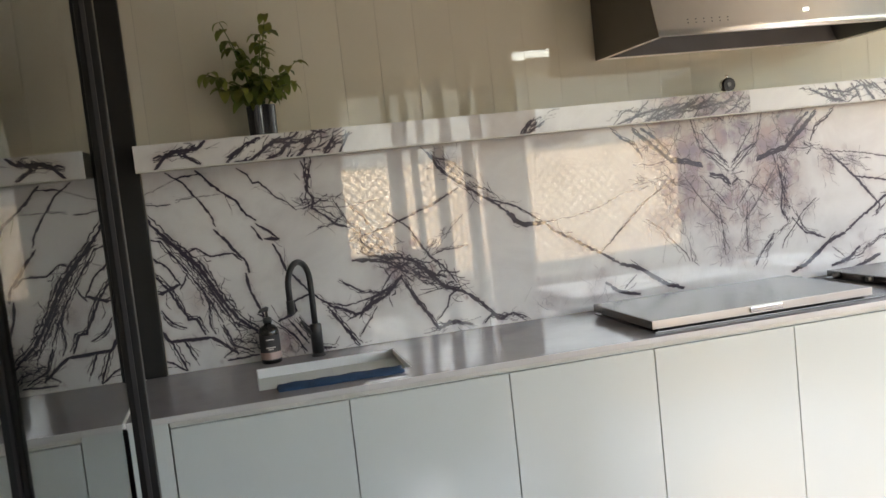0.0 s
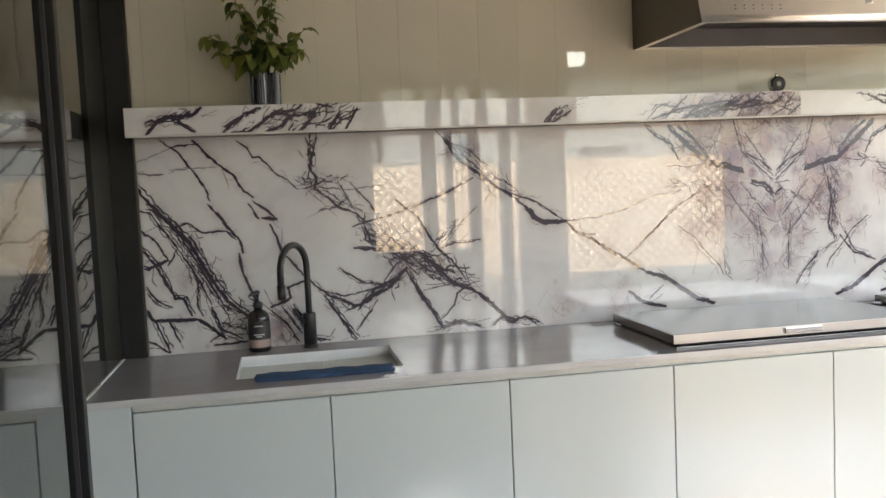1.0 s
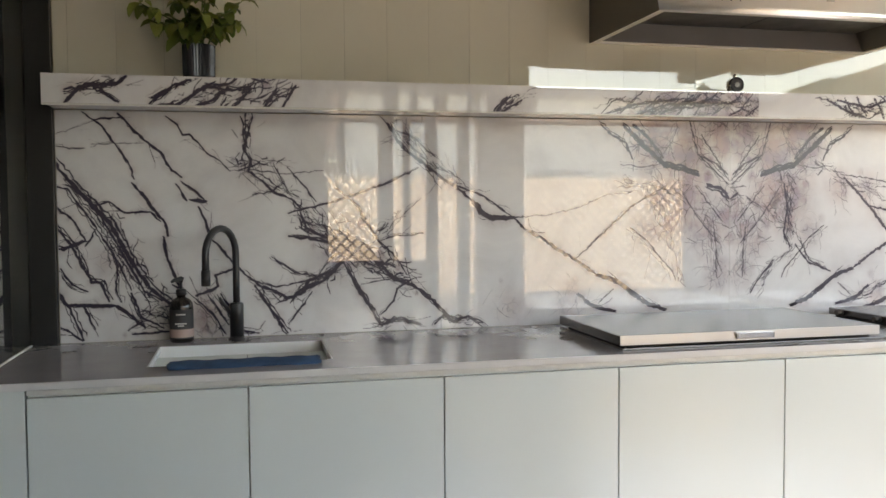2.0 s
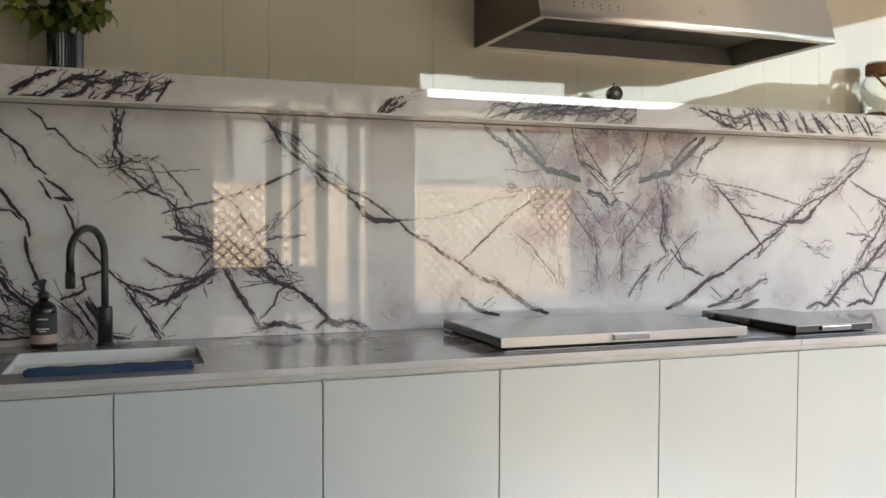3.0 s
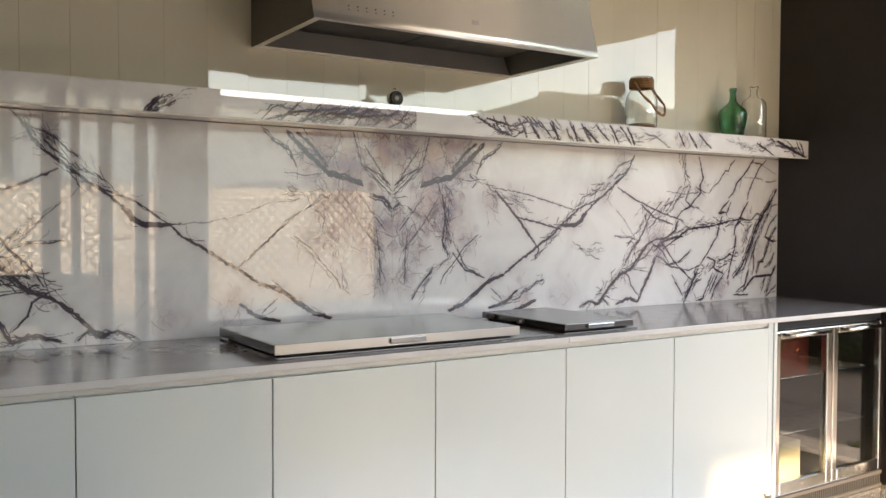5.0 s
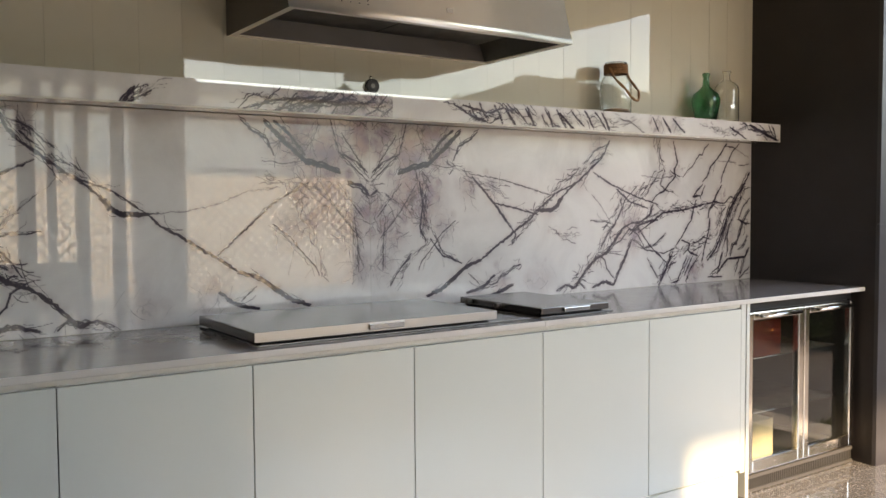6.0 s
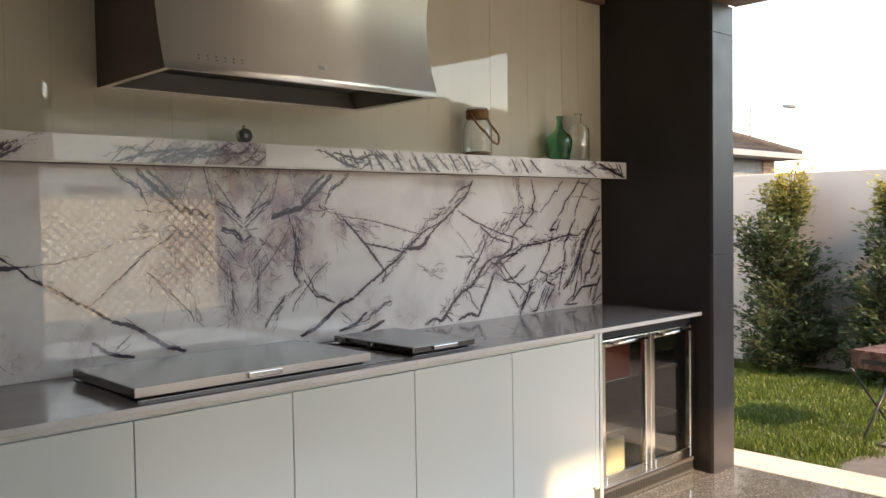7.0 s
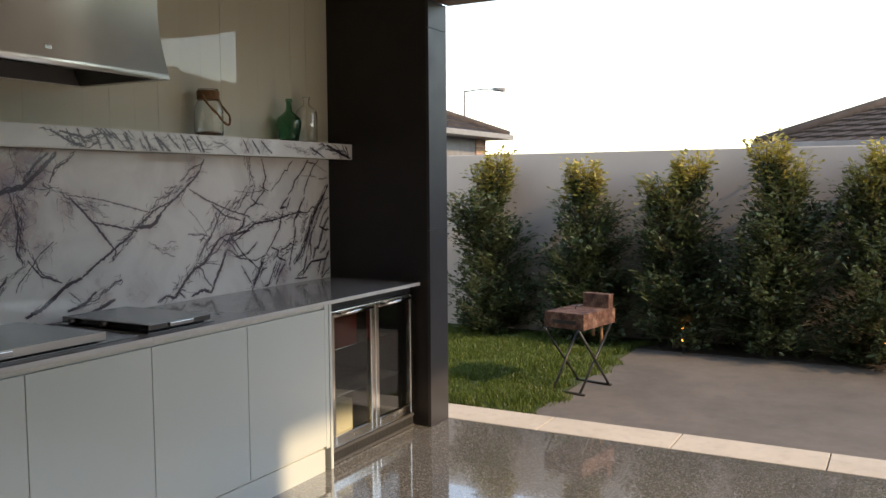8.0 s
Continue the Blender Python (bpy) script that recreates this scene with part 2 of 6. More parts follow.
M["fridge_inside"] = plain("grey_fridge_lining", (0.09, 0.09, 0.095), 0.5)
M["red"] = plain("red_packaging", (0.35, 0.04, 0.03), 0.4)
M["carton"] = plain("pale_carton", (0.6, 0.56, 0.42), 0.6)
M["brick"] = make_brick()
M["rooftile"] = plain("brown_concrete_roof_tile", (0.05, 0.038, 0.034), 0.9, vary=0.25, scale=5, bump=0.4)
M["fascia"] = plain("grey_painted_fascia", (0.2, 0.195, 0.2), 0.5)
M["grey_wall"] = plain("grey_rendered_house_wall", (0.2, 0.2, 0.21), 0.8)
M["lattice"] = plain("cream_painted_lattice", (0.7, 0.64, 0.5), 0.7, vary=0.06)
# Slats coloured darker than the frame, as shaded silhouettes before the glow.
M["slat"] = plain("backlit_lattice_slat", (0.42, 0.37, 0.29), 0.8, vary=0.12)
M["rust"] = make_rust()
M["wood"] = plain("worn_timber", (0.3, 0.17, 0.09), 0.7, vary=0.3, scale=20)
M["greenwall"] = plain("distant_foliage", (0.05, 0.07, 0.03), 0.9, vary=0.4, scale=4)


def make_sheet():
    """Added thin cream sheet that lets the low sun glow through."""
    n = Nodes("cream_glow_sheet")
    tr = n.t.nodes.new("ShaderNodeBsdfTranslucent")
    n.plug(tr.inputs[0], n.mix(n.noise(1.2, 4), (0.84, 0.8, 0.69), (0.78, 0.74, 0.62)))
    n.set(Base_Color=(0.7, 0.64, 0.5), Roughness=0.9)
    ms = n.t.nodes.new("ShaderNodeMixShader")
    ms.inputs[0].default_value = 0.97
    n.t.links.new(n.bsdf.outputs[0], ms.inputs[1])
    n.t.links.new(tr.outputs[0], ms.inputs[2])
    n.t.links.new(ms.outputs[0], n.t.nodes["Material Output"].inputs[0])
    return n.m


M["sheet"] = make_sheet()


def lamp_material():
    n = Nodes("warm_lamp_lens")
    n.set(Base_Color=(1.0, 0.55, 0.2), Emission_Color=(1.0, 0.34, 0.07), Emission_Strength=1.6)
    return n.m


M["lamp"] = lamp_material()


# ---- mesh helpers ----
def obj(name, bm, material, parent=None, label=""):
    me = bpy.data.meshes.new(name)
    bm.to_mesh(me)
    bm.free()
    me.materials.append(M[material] if isinstance(material, str) else material)
    ob = new(name, me)
    if parent is not None:
        ob.parent = parent
        ob.matrix_parent_inverse = parent.matrix_basis.inverted()
    if label:
        ob["label"] = label
    return ob


part = obj


def empty(name, x=0, y=0, z=0):
    e = new(name)
    e.empty_display_size = 0.05
    e.matrix_basis = pose(x, y, z)
    return e


def add_box(bm, x0, x1, y0, y1, z0, z1, bevel=0.0):
    c = Vector(((x0 + x1) / 2, (y0 + y1) / 2, (z0 + z1) / 2))
    r = bmesh.ops.create_cube(bm, size=1.0, matrix=Matrix.Translation(c) @ Matrix.Diagonal((x1 - x0, y1 - y0, z1 - z0, 1)))
    if bevel:
        edges = list({e for v in r["verts"] for e in v.link_edges})
        bmesh.ops.bevel(bm, geom=edges, offset=bevel, segments=2, affect="EDGES", profile=0.6)
    return bm


def box(x0, x1, y0, y1, z0, z1, bevel=0.0):
    return add_box(bmesh.new(), x0, x1, y0, y1, z0, z1, bevel)


def lathe(profile, steps=32, x=0, y=0, z=0, cap=True):
    """Turned shape from (radius, height) pairs."""
    bm = bmesh.new()
    rings = []
    for r, h in profile:
        rings.append([bm.verts.new((x + r * math.cos(2 * math.pi * i / steps), y + r * math.sin(2 * math.pi * i / steps), z + h)) for i in range(steps)])
    for a, b in zip(rings, rings[1:]):
        for i in range(steps):
            j = (i + 1) % steps
            f = bm.faces.new((a[i], a[j], b[j], b[i]))
            f.smooth = True
    if cap:
        bm.faces.new(rings[0][::-1])
        bm.faces.new(rings[-1])
    bmesh.ops.recalc_face_normals(bm, faces=bm.faces)
    return bm


def tube(points, radius, steps=10, closed=False, bm=None):
    """A round bar along points; radius is a number or one for each point."""
    bm = bm or bmesh.new()
    pts = [Vector(p) for p in points]
    n = len(pts)
    rad = radius if isinstance(radius, (list, tuple)) else [radius] * n
    rings = []
    side = None
    for i, p in enumerate(pts):
        a = pts[(i - 1) % n] if closed or i else pts[i]
        b = pts[(i + 1) % n] if closed or i < n - 1 else pts[i]
        d = (b - a).normalized()
        if side is None:
            side = d.orthogonal().normalized()
        side = (side - d * side.dot(d)).normalized()
        up = d.cross(side)
        rings.append([bm.verts.new(p + (side * math.cos(2 * math.pi * k / steps) + up * math.sin(2 * math.pi * k / steps)) * rad[i]) for k in range(steps)])
    for i in range(n if closed else n - 1):
        a, b = rings[i], rings[(i + 1) % n]
        for k in range(steps):
            f = bm.faces.new((a[k], a[(k + 1) % steps], b[(k + 1) % steps], b[k]))
            f.smooth = True
    if not closed:
        bm.faces.new(rings[0][::-1])
        bm.faces.new(rings[-1])
    return bm


def bar(a, b, radius, steps=8, bm=None):
    return tube([a, b], radius, steps, bm=bm)


def grid_mesh(name, nx, nz, place, fields):
    """A finely divided sheet; place(u, w) gives points for u, w in 0..1; fields are per-vertex values."""
    u, w = np.meshgrid(np.linspace(0, 1, nx), np.linspace(0, 1, nz))
    co = np.stack(place(u.ravel(), w.ravel()), 1).astype(np.float32)
    k = np.arange(nx * nz).reshape(nz, nx)
    quads = np.stack([k[:-1, :-1], k[:-1, 1:], k[1:, 1:], k[1:, :-1]], -1).reshape(-1, 4)
    me = bpy.data.meshes.new(name)
    me.vertices.add(len(co))
    me.vertices.foreach_set("co", co.ravel())
    me.loops.add(quads.size)
    me.loops.foreach_set("vertex_index", quads.ravel().astype(np.int32))
    me.polygons.add(len(quads))
    me.polygons.foreach_set("loop_start", np.arange(0, quads.size, 4, dtype=np.int32))
    me.update(calc_edges=True)
    for key, val in fields.items():
        a = me.attributes.new(key, "FLOAT", "POINT")
        a.data.foreach_set("value", np.ascontiguousarray(val, dtype=np.float32).ravel())
    return me


# ---- marble figure: veins laid out on one sheet, opened like a book about the middle joint ----
class Figure:
    def __init__(self, x0, x1, z0, z1, step):
        self.x0, self.z0, self.step = x0, z0, step
        self.nx, self.nz = int((x1 - x0) / step) + 1, int((z1 - z0) / step) + 1
        self.x1, self.z1 = x1, z1
        self.px, self.pz = np.meshgrid(np.linspace(x0, x1, self.nx), np.linspace(z0, z1, self.nz))
        self.vein = np.zeros((self.nz, self.nx))
        self.cloud = np.zeros((self.nz, self.nx))
        self.rng = random.Random(11)

    def window(self, xa, xb, za, zb):
        fx, fz = (self.nx - 1) / (self.x1 - self.x0), (self.nz - 1) / (self.z1 - self.z0)
        i0, i1 = max(0, int((xa - self.x0) * fx)), min(self.nx, int((xb - self.x0) * fx) + 2)
        k0, k1 = max(0, int((za - self.z0) * fz)), min(self.nz, int((zb - self.z0) * fz) + 2)
        return (slice(k0, k1), slice(i0, i1)) if i1 > i0 and k1 > k0 else None

    def stroke(self, a, b, wa, wb, s):
        m = 8 * max(wa, wb)
        win = self.window(min(a[0], b[0]) - m, max(a[0], b[0]) + m, min(a[1], b[1]) - m, max(a[1], b[1]) + m)
        if win is None:
            return
        x, z = self.px[win], self.pz[win]
        dx, dz = b[0] - a[0], b[1] - a[1]
        t = np.clip(((x - a[0]) * dx + (z - a[1]) * dz) / (dx * dx + dz * dz + 1e-12), 0, 1)
        d = np.hypot(x - a[0] - t * dx, z - a[1] - t * dz)
        w = wa + (wb - wa) * t
        v = s * np.exp(-(d / w) ** 2)
        self.vein[win] = np.maximum(self.vein[win], v)
        self.cloud[win] = np.maximum(self.cloud[win], 0.42 * s * np.exp(-(d / (w * 4.5)) ** 2))

    def jag(self, pts, amount):
        """Break each straight run into a crooked line."""
        out = [pts[0]]
        for a, b in zip(pts, pts[1:]):
            length = math.hypot(b[0] - a[0], b[1] - a[1])
            n = max(1, int(length / 0.012))
            for i in range(1, n + 1):
                t = i / n
                k = amount * min(1.0, 4 * t * (1 - t) + 0.15) * (0 if i == n else 1)
                out.append((a[0] + (b[0] - a[0]) * t + self.rng.gauss(0, k), a[1] + (b[1] - a[1]) * t + self.rng.gauss(0, k)))
        return out

    def line(self, pts, w, s, crook=0.0016):
        run = self.jag(pts, crook)
        n = len(run) - 1
        ws = [w * self.rng.uniform(0.45, 1.25) * (0.5 + 0.5 * min(1, 4 * min(i, n - i) / max(1, n) + 0.2)) for i in range(n + 1)]
        for i in range(n):
            self.stroke(run[i], run[i + 1], ws[i], ws[i + 1], s * self.rng.uniform(0.75, 1.0))
        return run

    def twigs(self, run, count, reach, w, s, spread=0.75):
        """Fine side cracks that leave the vein at a shallow angle."""
        for _ in range(count):
            i = self.rng.randrange(len(run) - 1)
            a, b = run[i], run[i + 1]
            turn = self.rng.choice((-1, 1))
            ang = math.atan2(b[1] - a[1], b[0] - a[0]) + turn * self.rng.uniform(0.2, spread) + (math.pi if self.rng.random() < 0.5 else 0)
            pts, p = [a], a
            for _ in range(self.rng.randint(3, 6)):
                ang += self.rng.gauss(0, 0.26)
                r = reach * self.rng.uniform(0.08, 0.3)
                p = (p[0] + r * math.cos(ang), p[1] + r * math.sin(ang))
                pts.append(p)
            tw = max(0.0014, w * self.rng.uniform(0.3, 0.8))
            ts = s * self.rng.uniform(0.25, 0.8)
            self.line(pts, tw, ts)
            if self.rng.random() < 0.6:
                c = pts[len(pts) // 2]
                e = run[min(len(run) - 1, i + self.rng.randint(3, 9))]
                self.line([c, ((c[0] + e[0]) / 2 + self.rng.gauss(0, 0.006), (c[1] + e[1]) / 2 + self.rng.gauss(0, 0.006)), e], tw * 0.8, ts * 0.8)

    def blot(self, x, z, r, s):
        win = self.window(x - 2 * r, x + 2 * r, z - 2 * r, z + 2 * r)
        if win is None:
            return
        d = np.hypot(self.px[win] - x, (self.pz[win] - z) * 0.85) / r
        self.cloud[win] = np.maximum(self.cloud[win], s * np.exp(-d ** 2.6))


SLAB = Figure(0.0, 2.475, 0.89, 1.672, 0.0024)
sheet = SLAB


def vein(kind, width, strength, *pts):
    """kind A: single crack; T: with many twigs; E: frayed double vein; B: broad vein. width in millimetres."""
    w = max(0.0023, width * 0.0012)
    length = sum(math.hypot(b[0] - a[0], b[1] - a[1]) for a, b in zip(pts, pts[1:]))
    pts = list(pts)
    if kind == "T":
        run = sheet.line(pts, w, strength)
        sheet.twigs(run, int(1 + length * 8), 0.09, w * 0.6, strength, 0.7)
        for _ in range(2):
            k, m = sheet.rng.gauss(0, 0.007), sheet.rng.gauss(0, 0.007)
            sheet.line([(x + k, z + m) for x, z in pts], w * 0.55, strength * 0.7, 0.003)
    elif kind in "EB":
        strands = 3 if kind == "E" else 5
        run = sheet.line(pts, w * 0.55, strength, 0.002)
        for _ in range(strands):
            k, m = sheet.rng.gauss(0, w * 0.55), sheet.rng.gauss(0, w * 0.55)
            sheet.line([(x + k, z + m) for x, z in pts], w * sheet.rng.uniform(0.25, 0.5), strength * sheet.rng.uniform(0.7, 1), 0.0028)
        sheet.twigs(run, int(1 + length * 9), 0.09, w * 0.25, strength, 0.5)
    else:
        run = sheet.line(pts, w, strength)
        sheet.line([(x + 0.003, z + 0.002) for x, z in pts], w * 0.5, strength * 0.6, 0.003)
        sheet.twigs(run, int(1 + length * 7), 0.08, w * 0.5, strength * 0.75, 0.6)


def fray(spread, strength, *pts):
    """A feathered band: smoky stain with many fine cracks running along it and leaning off it."""
    rng = sheet.rng
    for a, b in zip(pts, pts[1:]):
        length = math.hypot(b[0] - a[0], b[1] - a[1])
        way = math.atan2(b[1] - a[1], b[0] - a[0])
        for _ in range(max(2, int(length / 0.012))):
            t, k = rng.random(), rng.gauss(0, spread * 0.35)
            sheet.blot(a[0] + (b[0] - a[0]) * t + k, a[1] + (b[1] - a[1]) * t + rng.gauss(0, spread * 0.35), spread * rng.uniform(0.2, 0.6), strength * rng.uniform(0.25, 0.8))
        for _ in range(max(4, int(length * (110 + 2400 * spread)))):
            t = rng.random()
            p = (a[0] + (b[0] - a[0]) * t + rng.gauss(0, spread * 0.45), a[1] + (b[1] - a[1]) * t + rng.gauss(0, spread * 0.45))
            run, off = rng.choice((-1, 1)) * rng.uniform(0.015, 0.075), rng.gauss(0, spread * 0.55)
            q = (p[0] + run * math.cos(way) - off * math.sin(way), p[1] + run * math.sin(way) + off * math.cos(way))
            mid = ((p[0] + q[0]) / 2 + rng.gauss(0, 0.006), (p[1] + q[1]) / 2 + rng.gauss(0, 0.006))
            sheet.line([p, mid, q], rng.choice((0.0017, 0.002, 0.0026, 0.0034)), strength * rng.uniform(0.2, 1.1), 0.0026)


def cloud(x, z, r, s):
    """A stained patch threaded with hair cracks."""
    sheet.blot(x, z, r, min(1.0, s * 1.5))
    for _ in range(7):
        sheet.blot(x + sheet.rng.gauss(0, r * 0.6), z + sheet.rng.gauss(0, r * 0.7), r * sheet.rng.uniform(0.15, 0.4), min(1.0, s * sheet.rng.uniform(1.0, 1.7)))
    for _ in range(int(34 * s)):
        a, d = sheet.rng.uniform(0, 6.28), r * sheet.rng.uniform(0.1, 1.15)
        p = (x + d * math.cos(a), z + d * math.sin(a))
        t = sheet.rng.choice((-0.9, -0.5, 0.6, 1.1, 1.5)) + sheet.rng.gauss(0, 0.3)
        q = [p]
        for _ in range(3):
            t += sheet.rng.gauss(0, 0.35)
            k = sheet.rng.uniform(0.008, 0.03)
            p = (p[0] + k * math.cos(t), p[1] + k * math.sin(t))
            q.append(p)
        sheet.line(q, 0.0017, sheet.rng.uniform(0.2, 0.5) * (0.5 + s), 0.002)


vein("A", 3, .8, (2.360, 1.658), (2.329, 1.634), (2.300, 1.613), (2.262, 1.556), (2.237, 1.519), (2.209, 1.464), (2.203, 1.439))
vein("A", 2.5, .8, (2.329, 1.634), (2.242, 1.642))
vein("A", 4, .9, (2.251, 1.655), (2.170, 1.568), (2.119, 1.530), (2.084, 1.468), (2.053, 1.446))
vein("A", 3, .8, (2.054, 1.432), (2.003, 1.393), (1.978, 1.365))
vein("A", 3, .8, (2.071, 1.423), (2.038, 1.368))
vein("A", 5, .9, (2.028, 1.370), (1.974, 1.365))
vein("A", 2.5, .7, (2.100, 1.649), (2.064, 1.622), (2.047, 1.587), (2.025, 1.590), (1.969, 1.527), (1.926, 1.501), (1.896, 1.467))
vein("A", 2, .4, (2.446, 1.583), (2.378, 1.610), (2.320, 1.631))
vein("A", 2, .4, (2.335, 1.553), (2.170, 1.560))
vein("A", 3, .5, (2.449, 1.548), (2.402, 1.538), (2.355, 1.540))
vein("A", 4, .9, (2.212, 1.428), (2.181, 1.392), (2.145, 1.339), (2.108, 1.291), (2.101, 1.250))
vein("A", 3, .9, (2.329, 1.353), (2.284, 1.365), (2.237, 1.328), (2.155, 1.330), (2.122, 1.298))
vein("A", 4, .9, (2.113, 1.246), (2.108, 1.195), (2.088, 1.132), (2.068, 1.080), (2.051, 1.017))
vein("A", 3.5, .9, (2.000, 1.346), (1.978, 1.300), (1.962, 1.237), (1.933, 1.211), (1.886, 1.150), (1.841, 1.106))
vein("T", 6, .9, (2.452, 1.499), (2.426, 1.460), (2.391, 1.418), (2.329, 1.349), (2.284, 1.297), (2.258, 1.245), (2.232, 1.193), (2.197, 1.129), (2.161, 1.076), (2.099, 1.020))
vein("T", 3, .8, (2.458, 1.416), (2.411, 1.408), (2.368, 1.342), (2.333, 1.290), (2.289, 1.216), (2.254, 1.154), (2.221, 1.070))
vein("T", 3.5, .8, (2.414, 1.443), (2.374, 1.392), (2.312, 1.318), (2.269, 1.235), (2.225, 1.152), (2.181, 1.067), (2.124, 1.032))
vein("A", 3, .8, (2.458, 1.356), (2.399, 1.307), (2.359, 1.237))
vein("T", 4, .9, (2.359, 1.237), (2.415, 1.214), (2.453, 1.211))
vein("T", 4, .9, (2.457, 1.287), (2.404, 1.224), (2.371, 1.151), (2.345, 1.099), (2.316, 1.097), (2.291, 1.034))
vein("T", 3, .8, (2.438, 1.146), (2.404, 1.093), (2.357, 1.069))
vein("T", 4.5, .9, (2.452, 1.076), (2.418, 1.023), (2.370, 1.024), (2.312, 1.019), (2.263, 1.018), (2.226, 0.988), (2.179, 0.944))
vein("T", 3.5, .8, (2.418, 1.023), (2.393, 0.961), (2.373, 0.908))
vein("T", 3, .8, (2.460, 0.966), (2.423, 0.943), (2.377, 0.908))
vein("T", 3, .8, (2.370, 1.024), (2.353, 0.978), (2.336, 0.946))
vein("T", 3, .7, (2.280, 1.216), (2.264, 1.154), (2.269, 1.073), (2.252, 1.031))
vein("T", 3.5, .8, (2.221, 1.060), (2.187, 0.975), (2.120, 0.939))
vein("A", 3, .7, (2.220, 0.922), (2.101, 0.927))
vein("A", 4, .9, (2.013, 1.045), (1.962, 1.062), (1.941, 1.077), (1.949, 1.113), (1.887, 1.133))
vein("T", 3.5, .8, (2.014, 1.035), (1.957, 0.978), (1.920, 0.913))
vein("T", 3, .8, (1.973, 1.042), (1.908, 0.943))
vein("T", 3, .8, (1.932, 1.049), (1.858, 0.919), (1.807, 0.910))
vein("A", 3.5, .8, (1.817, 1.650), (1.835, 1.589), (1.848, 1.539), (1.825, 1.507), (1.835, 1.467), (1.788, 1.434), (1.749, 1.395), (1.689, 1.371), (1.659, 1.340))
vein("A", 2, .5, (1.896, 1.467), (1.827, 1.472), (1.705, 1.457), (1.579, 1.470))
vein("T", 2.5, .6, (1.821, 1.388), (1.759, 1.397), (1.717, 1.426), (1.750, 1.494))
vein("T", 2.5, .7, (1.868, 1.468), (1.816, 1.486), (1.795, 1.500))
vein("A", 2.5, .6, (1.703, 1.481), (1.645, 1.416), (1.606, 1.363))
vein("A", 3, .8, (1.702, 1.322), (1.649, 1.338), (1.564, 1.356), (1.467, 1.387), (1.370, 1.420), (1.241, 1.482))
vein("T", 4, .8, (1.660, 1.324), (1.642, 1.271), (1.570, 1.235), (1.507, 1.231))
vein("T", 4, .9, (1.700, 1.243), (1.612, 1.231), (1.550, 1.213), (1.489, 1.167))
vein("A", 3, .8, (1.540, 1.411), (1.459, 1.345), (1.429, 1.290), (1.389, 1.224), (1.338, 1.179), (1.287, 1.101))
vein("T", 4.5, .9, (1.507, 1.231), (1.444, 1.206), (1.383, 1.139), (1.341, 1.093), (1.234, 1.043), (1.160, 0.973), (1.117, 0.926))
vein("T", 3, .7, (1.761, 1.173), (1.681, 1.116), (1.598, 1.100), (1.554, 1.129), (1.511, 1.147))
vein("A", 3, .6, (1.838, 1.095), (1.746, 1.068), (1.662, 1.083), (1.555, 1.107))
vein("T", 4.5, .9, (1.511, 1.147), (1.472, 1.070), (1.422, 0.992), (1.386, 0.925))
vein("A", 3, .7, (1.385, 0.957), (1.335, 1.007), (1.322, 1.049), (1.277, 1.078))
vein("A", 2, .6, (1.451, 1.069), (1.342, 1.087), (1.276, 1.089))
vein("T", 2.5, .6, (1.379, 1.224), (1.324, 1.242), (1.270, 1.239), (1.225, 1.247))
vein("A", 2, .5, (1.356, 1.244), (1.287, 1.325), (1.231, 1.375))
vein("T", 4.5, .9, (1.818, 1.073), (1.790, 1.029), (1.761, 0.985), (1.732, 0.940), (1.709, 0.907))
vein("A", 2.5, .7, (1.707, 0.939), (1.667, 0.988), (1.622, 1.049))
vein("T", 5, .8, (1.382, 0.924), (1.327, 0.942), (1.240, 0.920))
vein("T", 4, .8, (1.184, 0.920), (1.150, 0.950), (1.117, 0.926), (1.060, 0.944), (1.005, 0.918))
vein("T", 3, .6, (1.572, 1.193), (1.487, 1.198), (1.426, 1.142), (1.362, 1.116))
vein("T", 3, .6, (1.598, 1.110), (1.552, 1.171), (1.465, 1.218))
vein("E", 5, .9, (1.349, 1.638), (1.319, 1.580), (1.278, 1.536), (1.215, 1.491), (1.151, 1.442), (1.086, 1.400), (1.033, 1.355), (0.983, 1.305))
vein("B", 10, 1, (1.030, 1.350), (1.001, 1.314), (0.965, 1.297), (0.888, 1.298))
vein("A", 3, .8, (1.140, 1.435), (1.053, 1.399), (0.998, 1.379), (0.943, 1.340), (0.884, 1.297))
vein("E", 5.5, .85, (0.884, 1.297), (0.844, 1.258), (0.776, 1.222), (0.720, 1.185), (0.639, 1.136), (0.558, 1.082))
vein("B", 8, 1, (0.558, 1.082), (0.488, 1.060), (0.429, 1.022), (0.358, 0.972), (0.273, 0.939))
vein("B", 6, .9, (0.632, 1.013), (0.586, 0.972), (0.527, 0.950), (0.479, 0.942))
vein("A", 2, .6, (0.550, 0.974), (0.489, 1.026))
vein("T", 2.5, .6, (1.349, 1.623), (1.254, 1.588), (1.212, 1.544), (1.181, 1.522))
vein("T", 2.5, .6, (0.422, 1.258), (0.351, 1.209), (0.304, 1.150), (0.245, 1.089), (0.233, 1.055))
vein("T", 3.5, .8, (0.543, 1.647), (0.497, 1.607), (0.438, 1.578), (0.414, 1.519))
vein("B", 9, .9, (0.451, 1.646), (0.392, 1.594), (0.320, 1.532), (0.284, 1.500), (0.199, 1.484), (0.137, 1.463))
vein("B", 5, .8, (0.411, 1.647), (0.344, 1.596), (0.284, 1.522))
vein("T", 2.5, .7, (0.176, 1.666), (0.138, 1.536), (0.075, 1.482), (0.007, 1.421))
vein("A", 3, .8, (0.138, 1.536), (0.063, 1.504), (0.012, 1.461))
